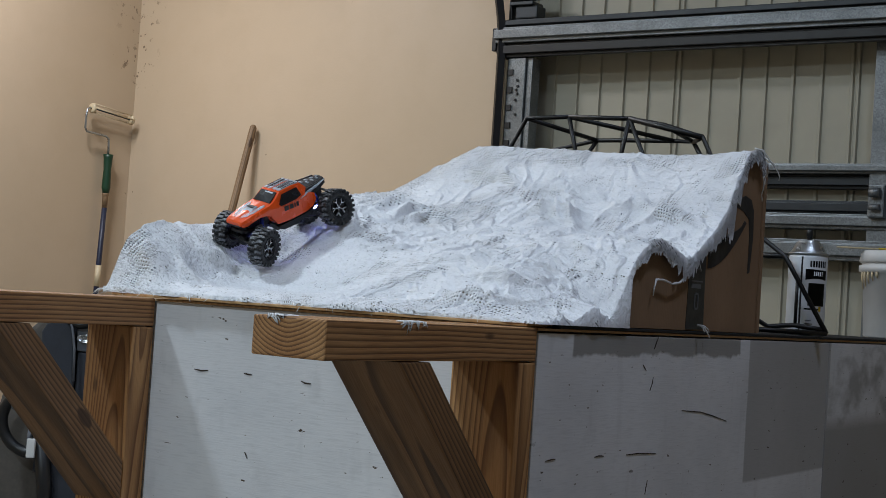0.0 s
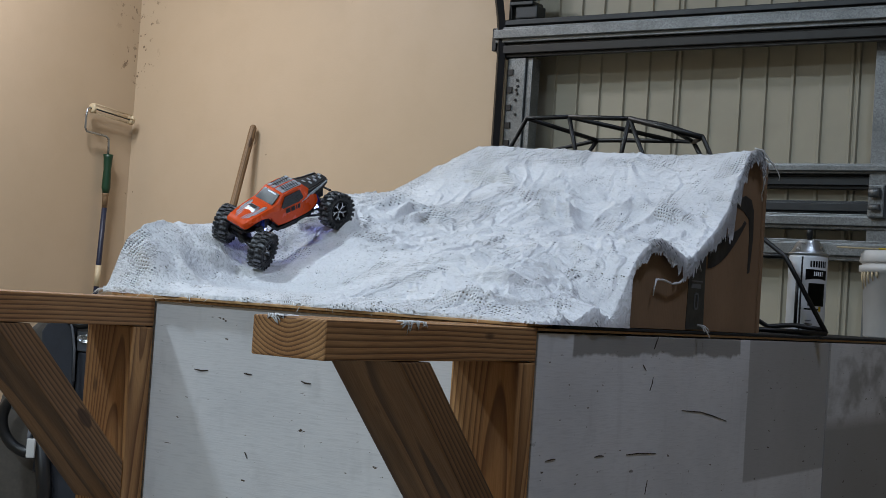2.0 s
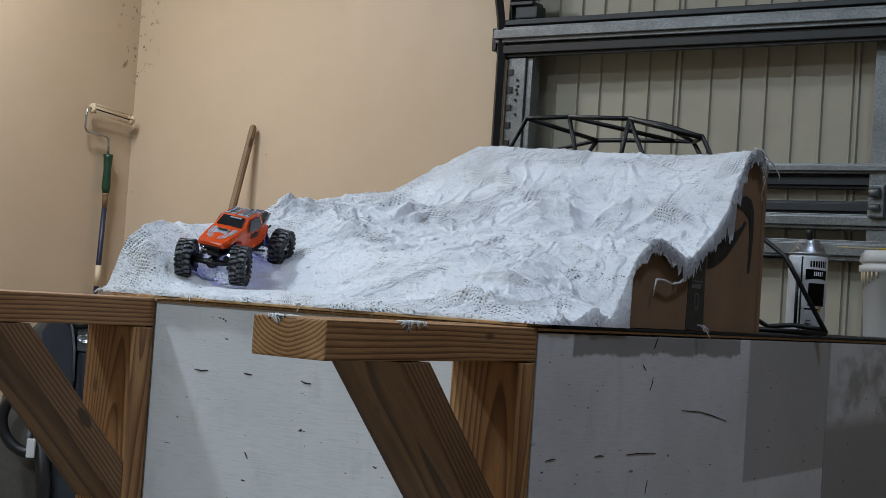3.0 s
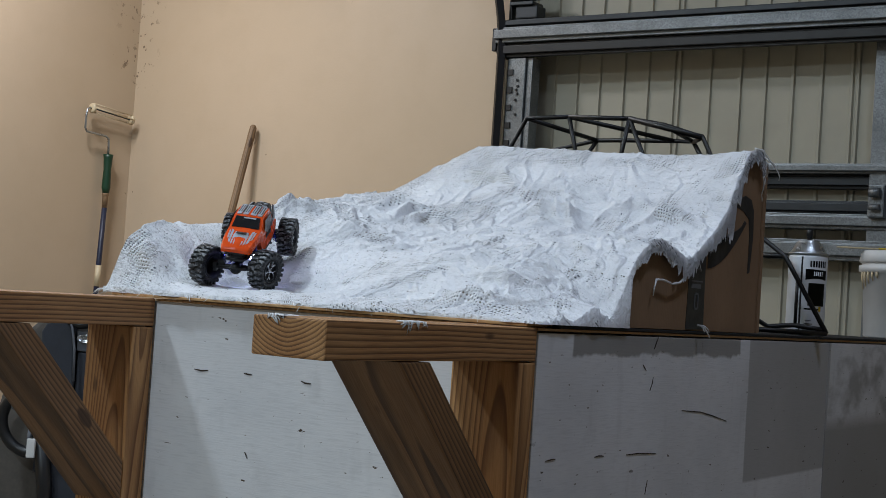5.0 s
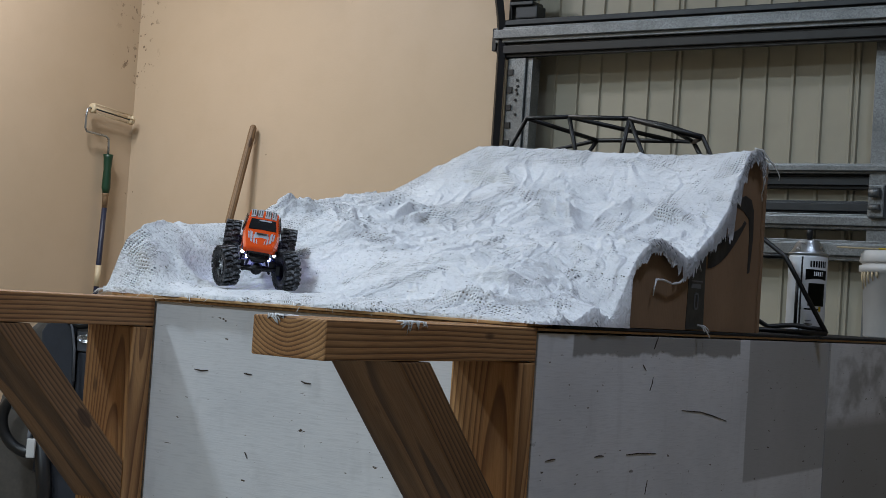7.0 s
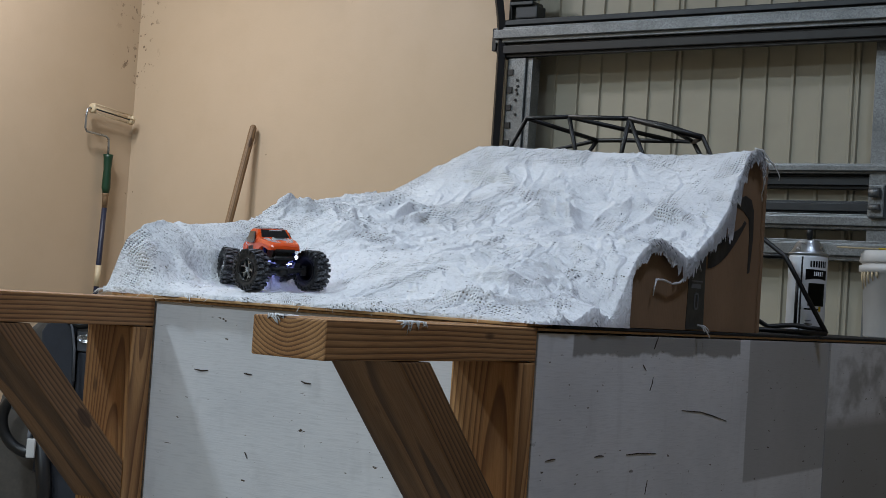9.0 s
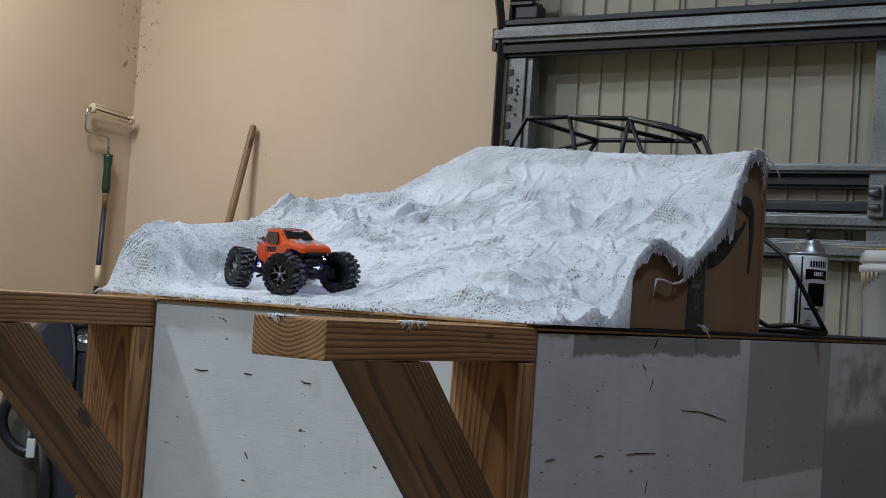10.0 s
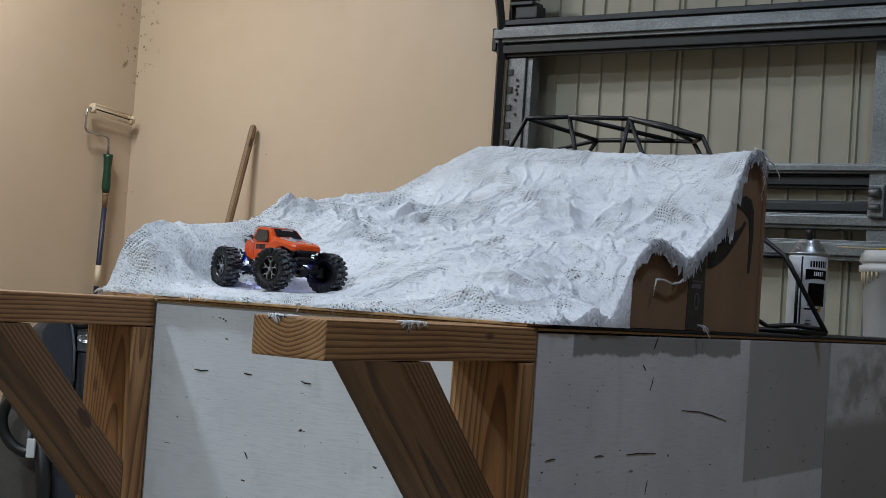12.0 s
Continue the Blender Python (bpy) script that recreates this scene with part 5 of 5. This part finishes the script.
for x, y, r_ in ((-0.010, -0.240, 0.010), (-0.018, -0.215, 0.007), (-0.055, -BEAM_L + 0.010, 0.008)):
    bm = bm_lathe(bmesh.new(), [(0.0, 0.0014), (r_ * 0.6, 0.0012), (r_, 0.0002)], 12, Matrix.Translation((x, y, 0)) @ Matrix.Diagonal((0.8, 1.9, 1, 1)))
    for v in bm.verts:
        v.co += noise.noise_vector(v.co * 200) * 0.0012
        v.co.z = max(v.co.z, 0.0)
    part("splash", bm, M_STRAND, drip)


# ---- what moves ----
def motions():
    # seconds, place of the crawler over the bench top, heading, pitch, roll, lean of front and rear axle, steering
    rows = (
        (0.0, -0.5827, 0.24, 0.0995, 255.8, 24.7, -11.2, -7.1, 9.6, 18),
        (0.5, -0.584, 0.2379, 0.1004, 253.4, 24.2, -17.3, -8.5, 8.8, 22),
        (1.0, -0.5848, 0.2389, 0.1003, 252.7, 23.5, -17.5, -9.6, 9.1, 22),
        (1.5, -0.5855, 0.2376, 0.1018, 254.8, 24.4, -20.2, -9.5, 7.6, 0),
        (2.0, -0.5903, 0.2413, 0.1043, 254.7, 25.0, -22.7, -7.4, 8.3, 22),
        (2.2, -0.5966, 0.2355, 0.1022, 253.6, 25.2, -26.9, -6.7, 0.1, 24),
        (2.4, -0.5665, 0.1768, 0.0981, 252.7, 28.4, -42.0, 1.4, -5.6, 22),
        (2.5, -0.5816, 0.1717, 0.1009, 256.4, 36.2, -46.5, 8.9, -9.8, 20),
        (2.6, -0.5856, 0.159, 0.0897, 266.5, 31.0, -47.2, 14.6, -12.2, 16),
        (2.7, -0.5856, 0.1325, 0.0681, 280.5, 25.1, -28.7, 15.4, -13.9, 14),
        (2.8, -0.5903, 0.1381, 0.0463, 287.5, 14.2, -7.0, -1.6, -3.8, 12),
        (3.0, -0.5968, 0.1423, 0.0469, 286.6, 14.7, -9.6, 5.4, 0.2, 12),
        (3.2, -0.5974, 0.1429, 0.0472, 286.5, 14.7, -9.5, 5.1, 0.2, 12),
        (4.0, -0.5865, 0.1401, 0.0475, 291.9, 18.4, -8.2, 4.8, 0.1, -6),
        (4.8, -0.5757, 0.1373, 0.0499, 297.3, 20.3, -7.1, 6.6, 1.1, -24),
        (5.0, -0.5693, 0.1425, 0.0507, 298.0, 21.9, -4.8, 2.8, 3.2, -24),
        (5.5, -0.5488, 0.1445, 0.0493, 303.0, 21.7, 9.7, -11.0, 12.4, 2),
        (5.8, -0.5565, 0.1347, 0.044, 307.8, 17.3, -1.8, -1.7, 0.9, 22),
        (6.0, -0.5572, 0.1427, 0.0444, 310.7, 16.9, -5.4, 2.6, 2.9, 24),
        (7.0, -0.5562, 0.1435, 0.0436, 310.2, 16.1, -5.5, 4.0, -0.1, 24),
        (7.2, -0.5562, 0.1438, 0.0434, 310.0, 15.8, -5.6, 3.9, -0.2, 24),
        (7.6, -0.5473, 0.1384, 0.0426, 312.1, 13.4, -4.6, 3.6, -1.0, 24),
        (7.8, -0.5382, 0.1327, 0.0368, 314.6, 13.2, -3.5, 3.4, -1.6, 24),
        (8.0, -0.5277, 0.1261, 0.0315, 317.4, 9.0, -2.2, 3.1, -2.3, 24),
        (8.2, -0.5173, 0.1194, 0.0301, 320.3, 7.3, -0.9, 2.9, -3.0, 24),
        (8.4, -0.5081, 0.1136, 0.0254, 322.8, 3.6, 0.3, 2.6, -3.6, 24),
        (8.8, -0.4992, 0.1083, 0.0206, 325.0, -0.3, 1.3, 2.3, -4.4, 24),
        (9.0, -0.4982, 0.108, 0.0205, 324.9, -0.6, 2.3, 0.6, -6.2, 24),
        (9.5, -0.4818, 0.1017, 0.0206, 329.1, 0.1, 2.8, 1.7, -6.0, 22),
        (9.8, -0.4709, 0.1007, 0.0202, 332.0, -0.1, 2.3, 2.3, -6.5, 24),
        (10.2, -0.4392, 0.0894, 0.0196, 338.0, 0.4, 3.0, 3.1, -6.8, 22),
        (10.5, -0.4406, 0.0898, 0.0198, 338.2, 0.4, 4.2, 1.6, -7.5, 22),
        (10.7, -0.4315, 0.0794, 0.0194, 336.6, 0.4, 3.6, 2.4, -6.8, 8),
        (11.3, -0.4237, 0.0727, 0.0193, 334.8, -0.0, 2.3, 3.4, -6.0, -14),
        (11.7, -0.4592, 0.0923, 0.0208, 337.9, 0.2, -1.9, 2.4, -0.4, -12),
        (12.0, -0.4888, 0.1093, 0.0218, 338.6, 0.0, -0.7, 0.2, -0.9, 20),
    )
    body, parts_ = [], {k: [] for k in MOVERS}
    spin = {k: 0.0 for k in MOVERS if isinstance(k, tuple)}
    last = {}
    for t, x, y, z, yaw, pitch, roll, lean_f, lean_r, steer in rows:
        m = pose(x, y, z + T, roll, pitch, yaw)
        body.append((t, m))
        for tag, sx, lean in (("front", 1, lean_f), ("rear", -1, lean_r)):
            axle = pose(sx * WB / 2, 0, WR, lean, 0, 0)
            parts_[tag].append((t, axle))
            for s in (1, -1):
                hub = axle @ pose(0, s * TRACK / 2, 0, 0, 0, steer if tag == "front" else 0)
                place = (m @ hub).translation
                if (tag, s) in last:
                    ahead = (m @ hub).to_3x3() @ Vector((1, 0, 0))
                    spin[tag, s] += math.degrees((place - last[tag, s]).dot(ahead) / WR)
                last[tag, s] = place
                parts_[tag, s].append((t, hub @ pose(0, 0, 0, 0, spin[tag, s], 0)))
    walk(CRAWLER, body)
    for k, r in parts_.items():
        walk(MOVERS[k], r)


motions()
